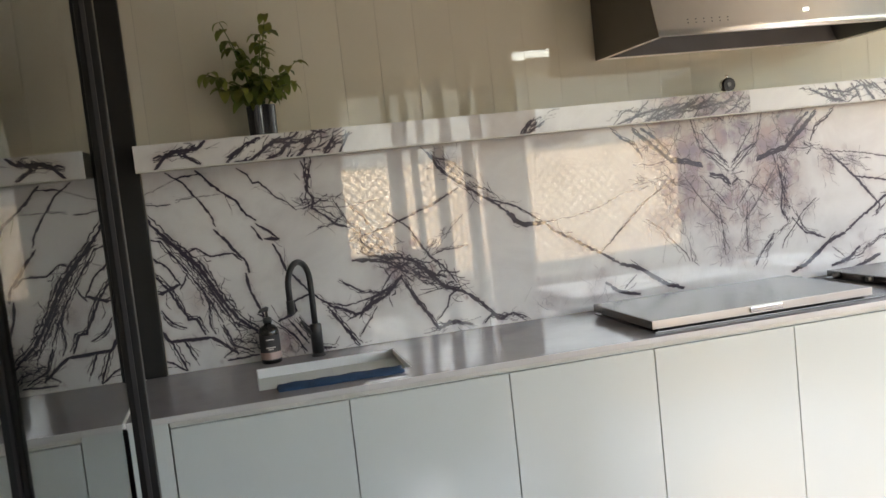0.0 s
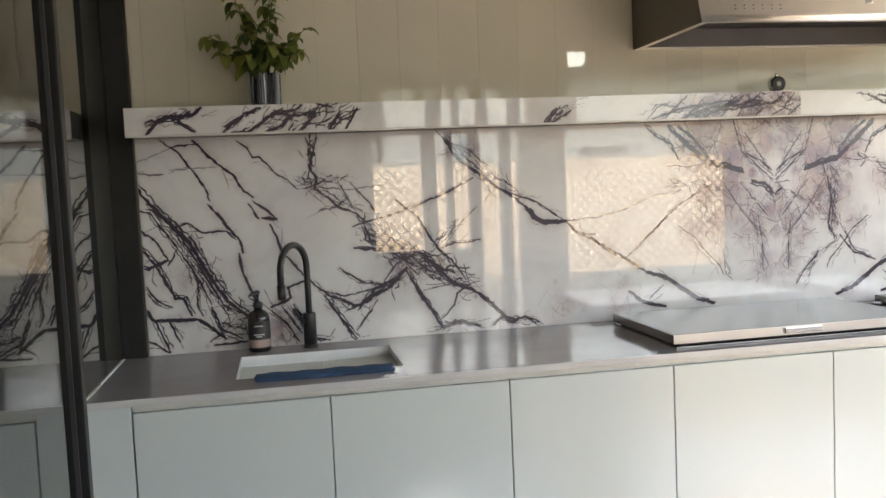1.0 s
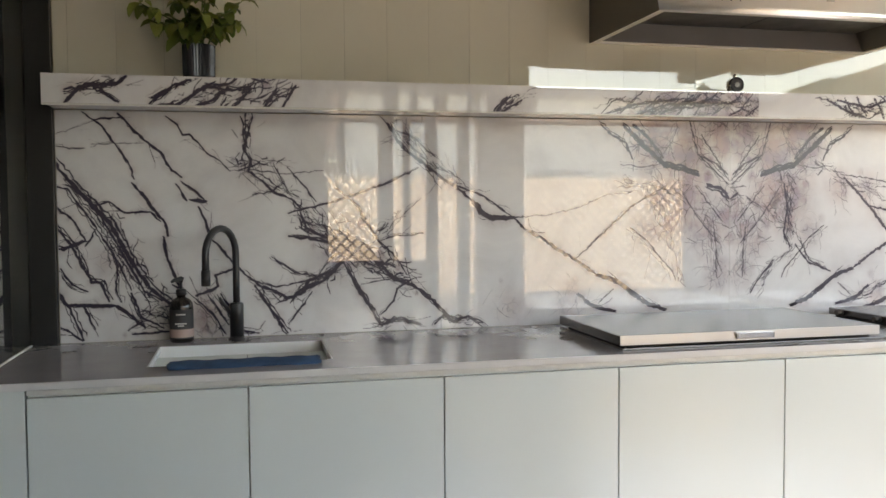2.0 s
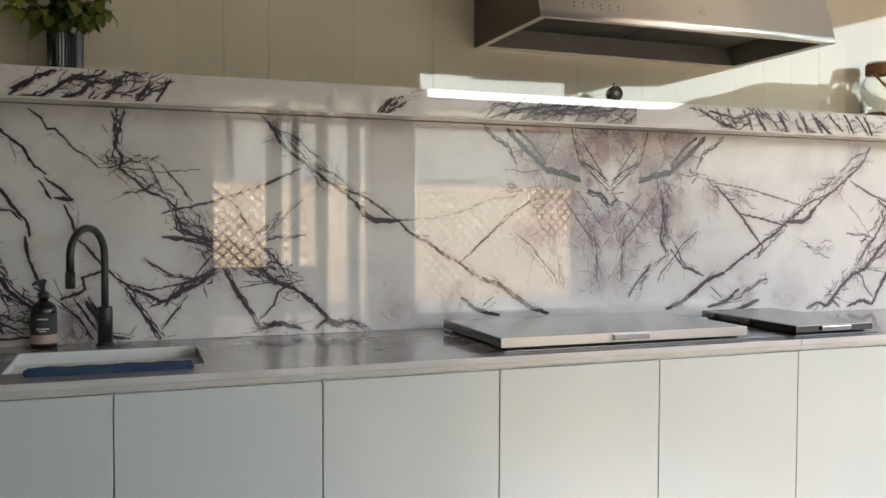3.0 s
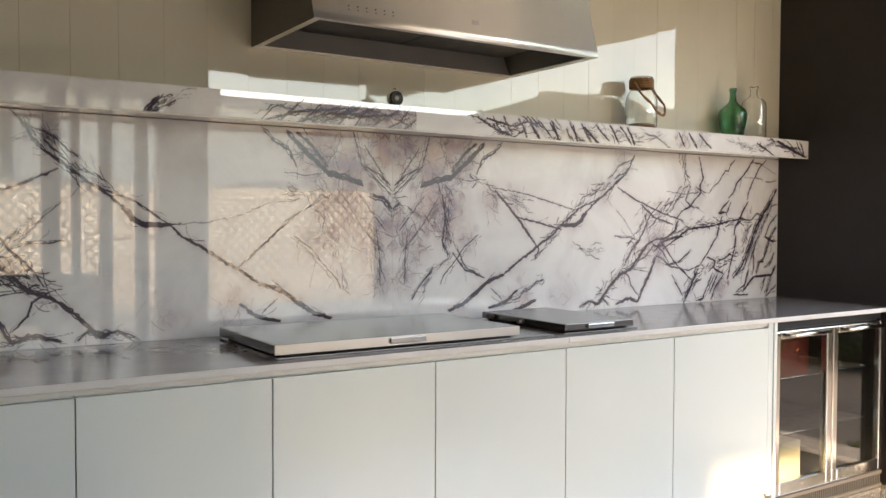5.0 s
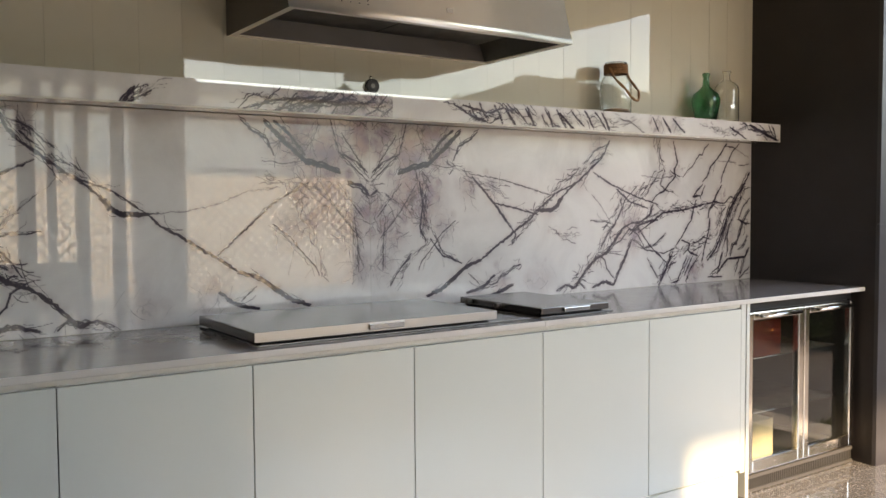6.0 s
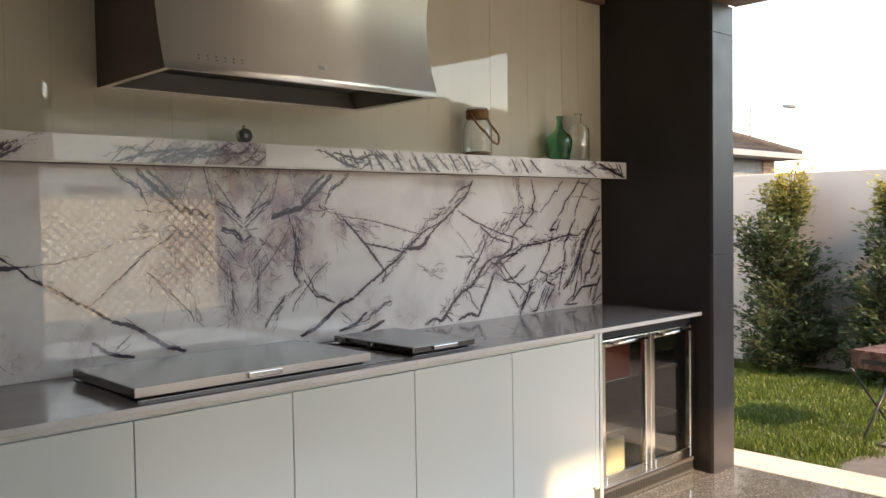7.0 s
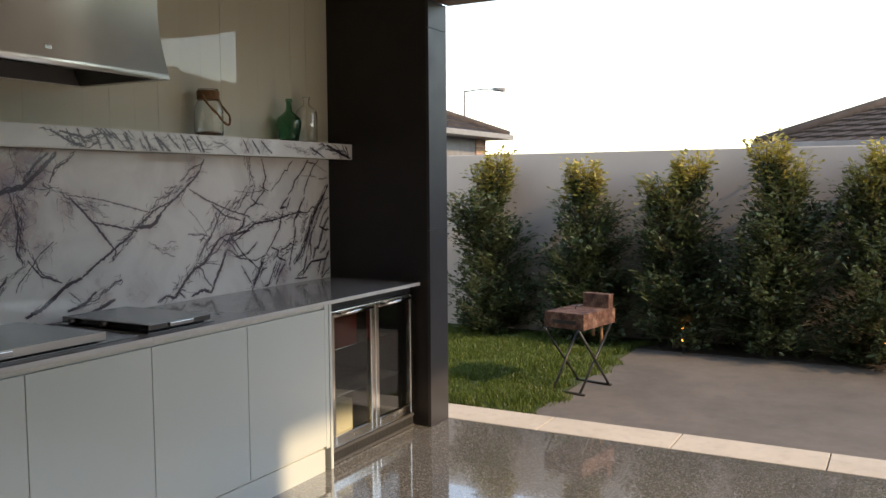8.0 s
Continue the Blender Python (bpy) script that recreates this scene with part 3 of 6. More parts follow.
vein("T", 2.5, .6, (0.007, 1.438), (0.063, 1.526), (0.127, 1.613))
vein("T", 2.5, .5, (0.222, 1.414), (0.147, 1.305), (0.046, 1.193))
vein("T", 2.5, .5, (0.149, 1.415), (0.035, 1.282))
vein("T", 3, .5, (0.073, 1.283), (0.059, 1.171), (0.057, 1.060))
vein("T", 2.5, .5, (0.320, 1.499), (0.248, 1.587), (0.225, 1.642))
vein("T", 2, .5, (0.461, 1.497), (0.367, 1.488), (0.248, 1.511))
cloud(1.509, 1.189, 0.09, 0.5)
cloud(1.549, 1.234, 0.07, 0.3)
cloud(1.276, 1.589, 0.06, 0.35)
cloud(1.827, 1.476, 0.05, 0.3)
cloud(1.977, 0.980, 0.07, 0.45)
cloud(2.274, 1.155, 0.07, 0.25)
cloud(0.320, 1.575, 0.1, 0.75)
cloud(0.199, 1.512, 0.12, 0.7)
cloud(0.222, 1.392, 0.13, 0.6)
cloud(0.065, 1.625, 0.08, 0.5)
cloud(0.097, 1.238, 0.09, 0.45)
cloud(0.050, 1.082, 0.06, 0.35)
cloud(0.341, 1.239, 0.07, 0.3)
cloud(0.010, 1.305, 0.08, 0.5)
cloud(0.668, 0.987, 0.06, 0.3)
cloud(0.900, 0.976, 0.08, 0.2)
cloud(1.151, 1.436, 0.04, 0.3)


# the second leaf differs a little from its mirror image
common = SLAB.vein.copy(), SLAB.cloud.copy()
vein("A", 2.5, .7, (0.639, 1.147), (0.566, 1.210), (0.481, 1.283), (0.420, 1.336), (0.273, 1.418))
vein("A", 2, .4, (0.888, 1.304), (0.750, 1.308), (0.633, 1.335), (0.514, 1.384), (0.418, 1.391))
fray(0.02, 0.8, (1.834, 1.669), (1.849, 1.575), (1.844, 1.491))
fray(0.018, 0.6, (1.880, 1.486), (1.799, 1.497), (1.717, 1.489))
fray(0.03, 0.5, (1.817, 1.472), (1.690, 1.379), (1.577, 1.283), (1.462, 1.205))
fray(0.04, 0.75, (1.690, 1.312), (1.578, 1.245), (1.443, 1.185), (1.284, 1.103))
fray(0.03, 0.7, (1.634, 1.283), (1.520, 1.205), (1.404, 1.125), (1.244, 1.042))
fray(0.02, 0.6, (1.521, 1.127), (1.654, 1.052), (1.729, 1.025), (1.821, 1.075))
fray(0.045, 0.7, (2.302, 1.320), (2.238, 1.193), (2.155, 1.064), (2.087, 1.007))
fray(0.02, 0.5, (1.403, 1.224), (1.354, 1.283), (1.294, 1.333))
fray(0.028, 0.6, (1.343, 1.648), (1.283, 1.581), (1.202, 1.503), (1.078, 1.425))
fray(0.035, 0.4, (0.318, 1.434), (0.268, 1.238), (0.218, 1.084))
fray(0.03, 0.4, (0.098, 1.326), (0.071, 1.193), (0.057, 1.037))
fray(0.02, 0.6, (1.141, 0.938), (1.068, 0.926), (1.004, 0.913))
fray(0.02, 0.6, (1.385, 0.927), (1.305, 0.934), (1.244, 0.922))
fray(0.03, 0.5, (0.460, 1.432), (0.342, 1.412), (0.173, 1.403))
fray(0.02, 0.6, (2.241, 0.938), (2.156, 0.990), (2.019, 0.911))
vein("T", 5, .9, (1.686, 1.032), (1.621, 1.070), (1.578, 1.088), (1.510, 1.158))
vein("B", 7, .9, (0.099, 1.420), (0.037, 1.405), (0.003, 1.367))
vein("A", 4, .95, (1.841, 1.106), (1.808, 1.078), (1.737, 1.046), (1.713, 1.028), (1.686, 1.032), (1.630, 1.091), (1.555, 1.118))
LEAVES = {-1: (SLAB.vein, SLAB.cloud)}
SLAB.vein, SLAB.cloud = common
vein("T", 4, .7, (0.239, 1.424), (0.254, 1.325), (0.240, 1.227), (0.268, 1.176))
vein("T", 3, .6, (0.313, 1.198), (0.356, 1.120), (0.447, 1.075))
vein("T", 3, .6, (0.179, 1.108), (0.121, 1.041), (0.093, 0.995))
vein("T", 4, .8, (1.404, 1.401), (1.490, 1.339), (1.623, 1.305))
vein("B", 6, .8, (0.538, 0.903), (0.638, 0.927), (0.741, 0.962))
cloud(0.487, 1.419, 0.06, 0.4)
cloud(0.616, 1.403, 0.05, 0.35)
cloud(0.242, 1.325, 0.05, 0.55)
cloud(0.260, 1.460, 0.06, 0.5)
cloud(1.534, 1.369, 0.05, 0.3)
vein("A", 4, 0.85, (0.511, 1.451), (0.636, 1.330), (0.757, 1.191))
vein("A", 3, 0.8, (0.636, 1.335), (0.781, 1.305), (0.888, 1.280))
vein("A", 2.5, 0.6, (0.496, 1.463), (0.683, 1.438), (0.964, 1.371))
vein("A", 3, 0.7, (0.292, 1.184), (0.351, 1.111), (0.455, 1.072))
vein("A", 3, 0.8, (1.538, 1.224), (1.641, 1.110), (1.767, 1.020))
vein("A", 4, 0.9, (1.559, 1.182), (1.740, 1.280), (1.909, 1.295), (2.175, 1.340))
fray(0.022, 0.7, (0.750, 1.178), (0.897, 1.306), (1.050, 1.438), (1.246, 1.536))
fray(0.025, 0.5, (0.391, 1.509), (0.527, 1.439), (0.683, 1.380))
fray(0.035, 0.65, (1.094, 0.934), (1.273, 1.076), (1.383, 1.239), (1.438, 1.377))
fray(0.025, 0.6, (1.439, 1.294), (1.735, 1.495), (1.689, 1.692))
fray(0.03, 0.6, (1.539, 1.210), (1.781, 1.294), (2.175, 1.325))
fray(0.03, 0.7, (1.727, 0.950), (1.829, 1.062), (2.179, 1.174), (2.221, 1.356))
fray(0.03, 0.55, (0.247, 1.480), (0.268, 1.339), (0.264, 1.196))
fray(0.02, 0.5, (0.131, 1.011), (0.180, 1.103), (0.250, 1.149))
fray(0.03, 0.35, (0.029, 1.383), (0.070, 1.222), (0.044, 1.061))
fray(0.03, 0.45, (0.016, 1.405), (0.179, 1.303), (0.292, 1.232))
fray(0.02, 0.6, (0.532, 0.946), (0.688, 1.002), (0.784, 1.063))
fray(0.02, 0.5, (0.950, 1.215), (1.054, 1.174), (1.143, 1.186))
vein("A", 4, .9, (0.004, 1.367), (0.032, 1.388))
LEAVES[1] = (SLAB.vein, SLAB.cloud)

MARB_L, MARB_R, MARB_Z0, MARB_Z1 = -2.445, 2.47, 0.9, 1.665


def splashback(side, x_end):
    """One leaf of the book-matched pair, 20 mm thick."""
    sel = SLAB.px[0] <= x_end + 1e-6
    fx = {"vein": LEAVES[side][0][:, sel], "cloud": LEAVES[side][1][:, sel]}
    nx, nz = int(sel.sum()), SLAB.nz
    w0 = SLAB.px[0][sel]
    gap = 0.0006
    zz = np.clip(SLAB.pz[:, 0], MARB_Z0 + 0.001, MARB_Z1 - 0.001)

    def place(u, w):
        x = np.maximum(gap, w0[np.rint(u * (nx - 1)).astype(int)]) * side
        z = zz[np.rint(w * (nz - 1)).astype(int)]
        return (x, np.zeros_like(x), z)

    me = grid_mesh("splashback_face", nx, nz, place, fx)
    if side < 0:
        me.flip_normals()
    me.materials.append(M["marble"])
    slab = part("marble_splashback", box(min(side * gap, side * x_end), max(side * gap, side * x_end), 0.001, 0.02, MARB_Z0 + 0.001, MARB_Z1 - 0.001), "bench_edge")
    face = new("polished_face", me)
    face.parent = slab
    tagged(slab, "polished white marble slab with purple-grey veins above the benchtop", "splashback", "book-matched splashback slabs")
    return slab


splashback(-1, -MARB_L)
splashback(1, MARB_R)

# ---- marble shelf, mitred front ----
SHELF_Y, SHELF_Z0, SHELF_Z1 = -0.183, 1.665, 1.755
FRONT = Figure(-2.445, 2.47, SHELF_Z0, SHELF_Z1, 0.003)
sheet = FRONT
vein("E", 8.42, .9, (-2.376, 1.670), (-2.338, 1.711), (-2.301, 1.723), (-2.229, 1.726), (-2.200, 1.750))
vein("E", 5.89, .8, (-2.301, 1.723), (-2.249, 1.690), (-2.223, 1.670))
vein("E", 5.89, .8, (-2.132, 1.667), (-2.065, 1.722), (-2.008, 1.744))
vein("E", 6.73, .9, (-2.050, 1.665), (-1.972, 1.719), (-1.933, 1.742))
vein("E", 6.73, .9, (-1.994, 1.663), (-1.936, 1.685), (-1.896, 1.726))
vein("E", 5.89, .8, (-1.971, 1.728), (-1.878, 1.716), (-1.820, 1.733))
vein("E", 5.89, .8, (-1.881, 1.659), (-1.820, 1.724))
vein("E", 5.89, .8, (-1.786, 1.656), (-1.744, 1.722))
vein("E", 5.05, .8, (-1.728, 1.660), (-1.681, 1.735))
vein("E", 6.73, .8, (-1.011, 1.656), (-0.967, 1.715))
vein("E", 5.05, .7, (-1.001, 1.656), (-0.914, 1.704))
vein("E", 3.56, .7, (-0.612, 1.658), (-0.500, 1.696), (-0.318, 1.722))
vein("E", 4.16, .8, (-0.500, 1.661), (-0.364, 1.703), (-0.226, 1.709))
vein("E", 3.56, .7, (-0.433, 1.673), (-0.319, 1.691), (-0.087, 1.716))
vein("E", 5.2, .8, (0.292, 1.732), (0.390, 1.689), (0.478, 1.666))
vein("E", 4.46, .8, (0.334, 1.733), (0.479, 1.709), (0.546, 1.735))
vein("E", 5.2, .9, (0.555, 1.730), (0.615, 1.655))
vein("E", 5.94, .9, (0.664, 1.735), (0.727, 1.653))
vein("E", 5.05, .8, (0.794, 1.732), (0.825, 1.656))
vein("E", 5.89, .9, (0.860, 1.730), (0.955, 1.654))
vein("E", 4.21, .4, (1.292, 1.719), (1.408, 1.660))
vein("E", 5.05, .7, (2.036, 1.723), (2.180, 1.663))
vein("E", 8.42, .9, (2.204, 1.740), (2.443, 1.666))
vein("E", 3.23, .8, (0.366, 1.745), (0.391, 1.701), (0.415, 1.676))
vein("E", 3.31, .8, (0.420, 1.745), (0.442, 1.701), (0.464, 1.673))
vein("E", 2.75, .8, (0.497, 1.745), (0.520, 1.717), (0.542, 1.664))
vein("E", 3.04, .8, (0.598, 1.745), (0.637, 1.712), (0.676, 1.672))
vein("E", 4.46, .8, (0.674, 1.745), (0.696, 1.706), (0.717, 1.664))
vein("E", 3.22, .8, (0.773, 1.745), (0.802, 1.704), (0.831, 1.677))
vein("E", 4.33, .8, (0.842, 1.745), (0.873, 1.701), (0.904, 1.662))
vein("E", 3.41, .8, (0.927, 1.745), (0.968, 1.706), (1.008, 1.678))
vein("E", 3.94, .8, (1.012, 1.745), (1.041, 1.714), (1.070, 1.667))
vein("E", 4.2, .8, (1.075, 1.745), (1.111, 1.715), (1.147, 1.669))
vein("E", 5.06, .8, (1.117, 1.745), (1.140, 1.715), (1.164, 1.665))
vein("E", 4.01, .8, (1.457, 1.745), (1.478, 1.715), (1.499, 1.677))
vein("E", 4.84, .8, (1.528, 1.745), (1.557, 1.712), (1.587, 1.677))
vein("E", 3.94, .8, (1.598, 1.745), (1.643, 1.709), (1.688, 1.680))
vein("E", 3.1, .8, (2.286, 1.745), (2.327, 1.720), (2.368, 1.685))
vein("E", 3.58, .8, (2.367, 1.745), (2.398, 1.700), (2.430, 1.674))
vein("E", 3.33, .8, (2.392, 1.745), (2.416, 1.715), (2.439, 1.664))
vein("E", 2.47, .7, (-0.620, 1.665), (-0.581, 1.709), (-0.543, 1.722))
vein("E", 2.77, .7, (-0.550, 1.665), (-0.506, 1.709), (-0.462, 1.745))
vein("E", 3.4, .7, (-0.470, 1.665), (-0.435, 1.698), (-0.401, 1.731))
vein("E", 3.43, .7, (-0.400, 1.665), (-0.341, 1.692), (-0.283, 1.725))
vein("E", 2.45, .7, (-0.330, 1.665), (-0.297, 1.700), (-0.264, 1.738))
vein("E", 2.5, .7, (-0.260, 1.665), (-0.235, 1.698), (-0.210, 1.731))
vein("E", 2.95, .7, (-0.190, 1.665), (-0.132, 1.705), (-0.073, 1.735))
vein("E", 3.02, .7, (-0.120, 1.665), (-0.071, 1.689), (-0.023, 1.747))
vein("E", 3.27, .7, (-0.050, 1.665), (0.006, 1.707), (-0.005, 1.732))
fray(0.02, 0.8, (-2.359, 1.699), (-2.290, 1.722), (-2.213, 1.739))
fray(0.02, 0.8, (-2.143, 1.674), (-2.087, 1.706), (-2.039, 1.737))
fray(0.03, 0.8, (-2.056, 1.668), (-1.982, 1.702), (-1.883, 1.738))
fray(0.03, 0.8, (-1.900, 1.667), (-1.833, 1.705), (-1.764, 1.738))
fray(0.025, 0.8, (-1.799, 1.668), (-1.739, 1.698), (-1.687, 1.733))
fray(0.012, 0.8, (-1.002, 1.659), (-0.956, 1.705), (-0.885, 1.734))
fray(0.03, 0.6, (-0.603, 1.704), (-0.486, 1.693), (-0.307, 1.705))
fray(0.03, 0.7, (-0.442, 1.665), (-0.284, 1.717), (-0.165, 1.736))
fray(0.03, 0.5, (-0.260, 1.687), (-0.116, 1.707), (-0.017, 1.703))
fray(0.02, 0.7, (0.288, 1.735), (0.416, 1.686), (0.533, 1.704))
fray(0.02, 0.7, (0.532, 1.739), (0.654, 1.688), (0.717, 1.667))
fray(0.02, 0.7, (0.716, 1.723), (0.780, 1.683), (0.877, 1.664))
fray(0.03, 0.45, (0.877, 1.713), (1.079, 1.700), (1.330, 1.713))
fray(0.02, 0.5, (1.842, 1.714), (2.014, 1.689), (2.192, 1.718))
fray(0.02, 0.7, (2.146, 1.744), (2.285, 1.714), (2.428, 1.679))

for cx, cr, cs in ((-0.35, 0.07, 0.5), (-0.2, 0.09, 0.75), (-0.08, 0.09, 0.75), (-0.45, 0.05, 0.35), (1.5, 0.06, 0.4), (1.62, 0.05, 0.3)):
    cloud(cx, 1.71, cr, cs)
FRONT.cloud[:, (FRONT.px[0] > 0.001) & (FRONT.px[0] < 0.4)] *= 0.1
FRONT.vein[:, (FRONT.px[0] > 0.001) & (FRONT.px[0] < 0.2)] *= 0.1


def shelf():
    body = part("marble_shelf", box(-2.443, 2.468, SHELF_Y + 0.002, -0.001, SHELF_Z0 + 0.001, SHELF_Z1 - 0.001), M["marble"])
    me = grid_mesh("shelf_front", FRONT.nx, FRONT.nz,
                   lambda u, w: (-2.445 + u * 4.915, np.full_like(u, SHELF_Y), SHELF_Z0 + w * (SHELF_Z1 - SHELF_Z0)),
                   {"vein": FRONT.vein, "cloud": FRONT.cloud})
    me.materials.append(M["marble"])
    f = new("front_face", me)
    f.parent = body
    # Pale strip added to show light along the shelf's lower edge.
    part("edge_strip", box(-2.445, 2.47, SHELF_Y - 0.0015, SHELF_Y + 0.012, SHELF_Z0 - 0.006, SHELF_Z0 - 0.0005, 0.001), "bench_edge", body, "added pale strip for the lit lower edge")
    tagged(body, "thick white marble shelf with dark veins above the splashback", "shelf")


shelf()

# ---- floor, ground and shell of the covered terrace ----
def structure(name, bm, material, label, category=""):
    return tagged(part(name, bm, material), label, category or name, kind="structure")


structure("floor", box(-2.6, 2.7, -4.95, 0.2, -0.1, 0.0), "terrazzo", "polished exposed aggregate concrete floor of the terrace", "floor")
structure("ground", box(-60, 80, -80, 60, -0.5, -0.06), "soil", "dark soil under the garden and beyond the walls", "ground")
structure("pavement", box(3.028, 5.55, -7.9, -1.17, -0.1, -0.004), "slab", "weathered concrete paving in the yard", "paving")
structure("path", box(-2.6, 3.02, -7.9, -4.96, -0.1, -0.006), "slab", "concrete paving outside the terrace", "paving")
north = structure("wall_north", box(-2.6, 2.47, 0.021, 0.2, 0.0, 2.75), "grout", "kitchen wall with glossy cream tiles above a marble splashback", "wall")
structure("wall_east", box(2.47, 2.68, -0.73, 0.2, 0.0, 2.75), "clad", "dark brown clad return wall beside the bar fridge", "wall")
structure("ceiling", box(-2.6, 2.9, -4.95, 0.2, 2.75, 2.87), "ceiling", "white board ceiling of the terrace roof", "ceiling")
structure("trim_ceiling", box(-2.44, 2.46, -0.045, -0.002, 2.715, 2.7495), "timber", "brown timber trim above the tiles", "trim")
structure("beam_east", box(2.45, 2.7, -4.95, -0.76, 2.6, 2.748), "timber", "reddish brown beam over the garden opening", "beam")
structure("beam_south", box(-1.12, 2.44, -4.85, -4.65, 2.7, 2.748), "timber", "reddish brown beam over the yard opening", "beam")
structure("header_south", box(-1.118, 0.279, -4.83, -4.67, 2.36, 2.699), "wall", "painted header over the posts of the yard opening", "header")
structure("wall_low", box(-1.118, -0.2, -4.82, -4.66, 0.0, 0.875, 0.005), "wall", "low painted wall below the yard opening", "wall")
structure("wall_south", box(-6.0, -1.12, -4.85, -4.65, 0.0, 2.75), "wall", "painted house wall beside the yard opening", "wall")
# Unseen room added behind the glass, coloured dark so the pane mirrors.
structure("wall_west", box(-6.2, -6.0, -4.85, 0.3, 0.0, 2.75), "dark", "unseen inner wall of the house, coloured near-black for an unlit room", "wall")
structure("wall_inner", box(-6.0, -2.61, 0.05, 0.2, 0.0, 2.75), "dark", "unseen inner wall of the house, coloured near-black for an unlit room", "wall")
structure("floor_inner", box(-6.0, -2.61, -4.65, 0.05, -0.1, -0.002), "dark", "unseen floor inside the house, coloured near-black for an unlit room", "floor")
structure("ceiling_inner", box(-6.0, -2.61, -4.65, 0.05, 2.75, 2.87), "dark", "unseen ceiling inside the house, coloured near-black for an unlit room", "ceiling")


def column(x0, x1, y0, y1, label, material="clad_grey"):
    e = part("column", box(x0, x1, y0, y1, 0.0, 2.698, 0.004), material)
    return tagged(e, label, "column")


column(0.28, 0.72, -4.84, -4.66, "wide rendered column of the yard opening", "wall")
for a, b in ((-0.65, -0.52), (-0.42, -0.36), (-0.198, -0.1), (0.1, 0.2)):
    tagged(part("screen_post", box(a, b, -4.8, -4.7, 0.876 if b < -0.25 else 0.0, 2.359, 0.004), "clad_grey"), "grey vertical post of the yard opening", "post", "posts of the yard screen")

# clad post face at the end of the return wall
for i, (z0, z1) in enumerate(((0.0, 1.218), (1.22, 2.436), (2.438, 2.598))):
    p = part("cladding_panel", box(2.462, 2.684, -0.752, -0.731, z0 + 0.0005, z1, 0.0008), "clad_grey", bpy.data.objects["wall_east"])
p = part("cladding_return", box(2.6812, 2.69, -0.75, 0.2, 0.002, 2.598, 0.001), "clad_grey", bpy.data.objects["wall_east"])


# ---- base cabinets ----
DOOR_Y, DOOR_TOP, DOOR_BOT = -0.665, 0.857, 0.135
cuts = [-2.4, -1.848, -1.307, -0.773, -0.213, 0.346, 0.909, 1.5]


def cabinet(x0, x1, label):
    e = empty("base_cabinet", (x0 + x1) / 2, -0.3, 0)
    part("body", box(x0 + 0.001, x1 - 0.001, DOOR_Y + 0.022, -0.01, 0.12, 0.862), "carcass", e)
    part("door", box(x0 + 0.0018, x1 - 0.0018, DOOR_Y, DOOR_Y + 0.02, DOOR_BOT, DOOR_TOP, 0.0015), "door", e)
    part("kickboard", box(x0, x1, DOOR_Y + 0.012, DOOR_Y + 0.03, 0.0, 0.1195), "door", e)
    part("finger_pull", box(x0, x1, DOOR_Y + 0.008, DOOR_Y + 0.0215, 0.8635, 0.879), "bench_edge", e, "pale recessed finger pull")
    return tagged(e, label, "cabinet", "row of base cabinets")


for a, b in zip(cuts, cuts[1:]):
    cabinet(a, b, "handleless pale grey-green base cabinet with one satin door" + (" under the sink" if b < -1.5 else " under the grill" if -0.8 < a < 0.3 else ""))


def end_panel(x0, x1, label):
    return tagged(part("end_panel", box(x0, x1, DOOR_Y - 0.002, -0.01, 0.0, 0.878, 0.002), "door"), label, "panel")


end_panel(1.536, 1.558, "pale satin end panel beside the bar fridge")
tagged(part("filler_panel", box(1.502, 1.534, DOOR_Y + 0.002, -0.02, 0.12, 0.878, 0.001), "door"), "narrow pale filler strip beside the end panel", "panel")
tagged(part("filler_panel", box(-2.52, -2.403, DOOR_Y, -0.02, 0.0, 0.8785, 0.002), "door"), "pale filler panel at the glass wall end of the cabinets", "panel")

# ---- benchtop with a sink cut-out ----
SX0, SX1, SY0, SY1 = -2.122, -1.605, -0.52, -0.15


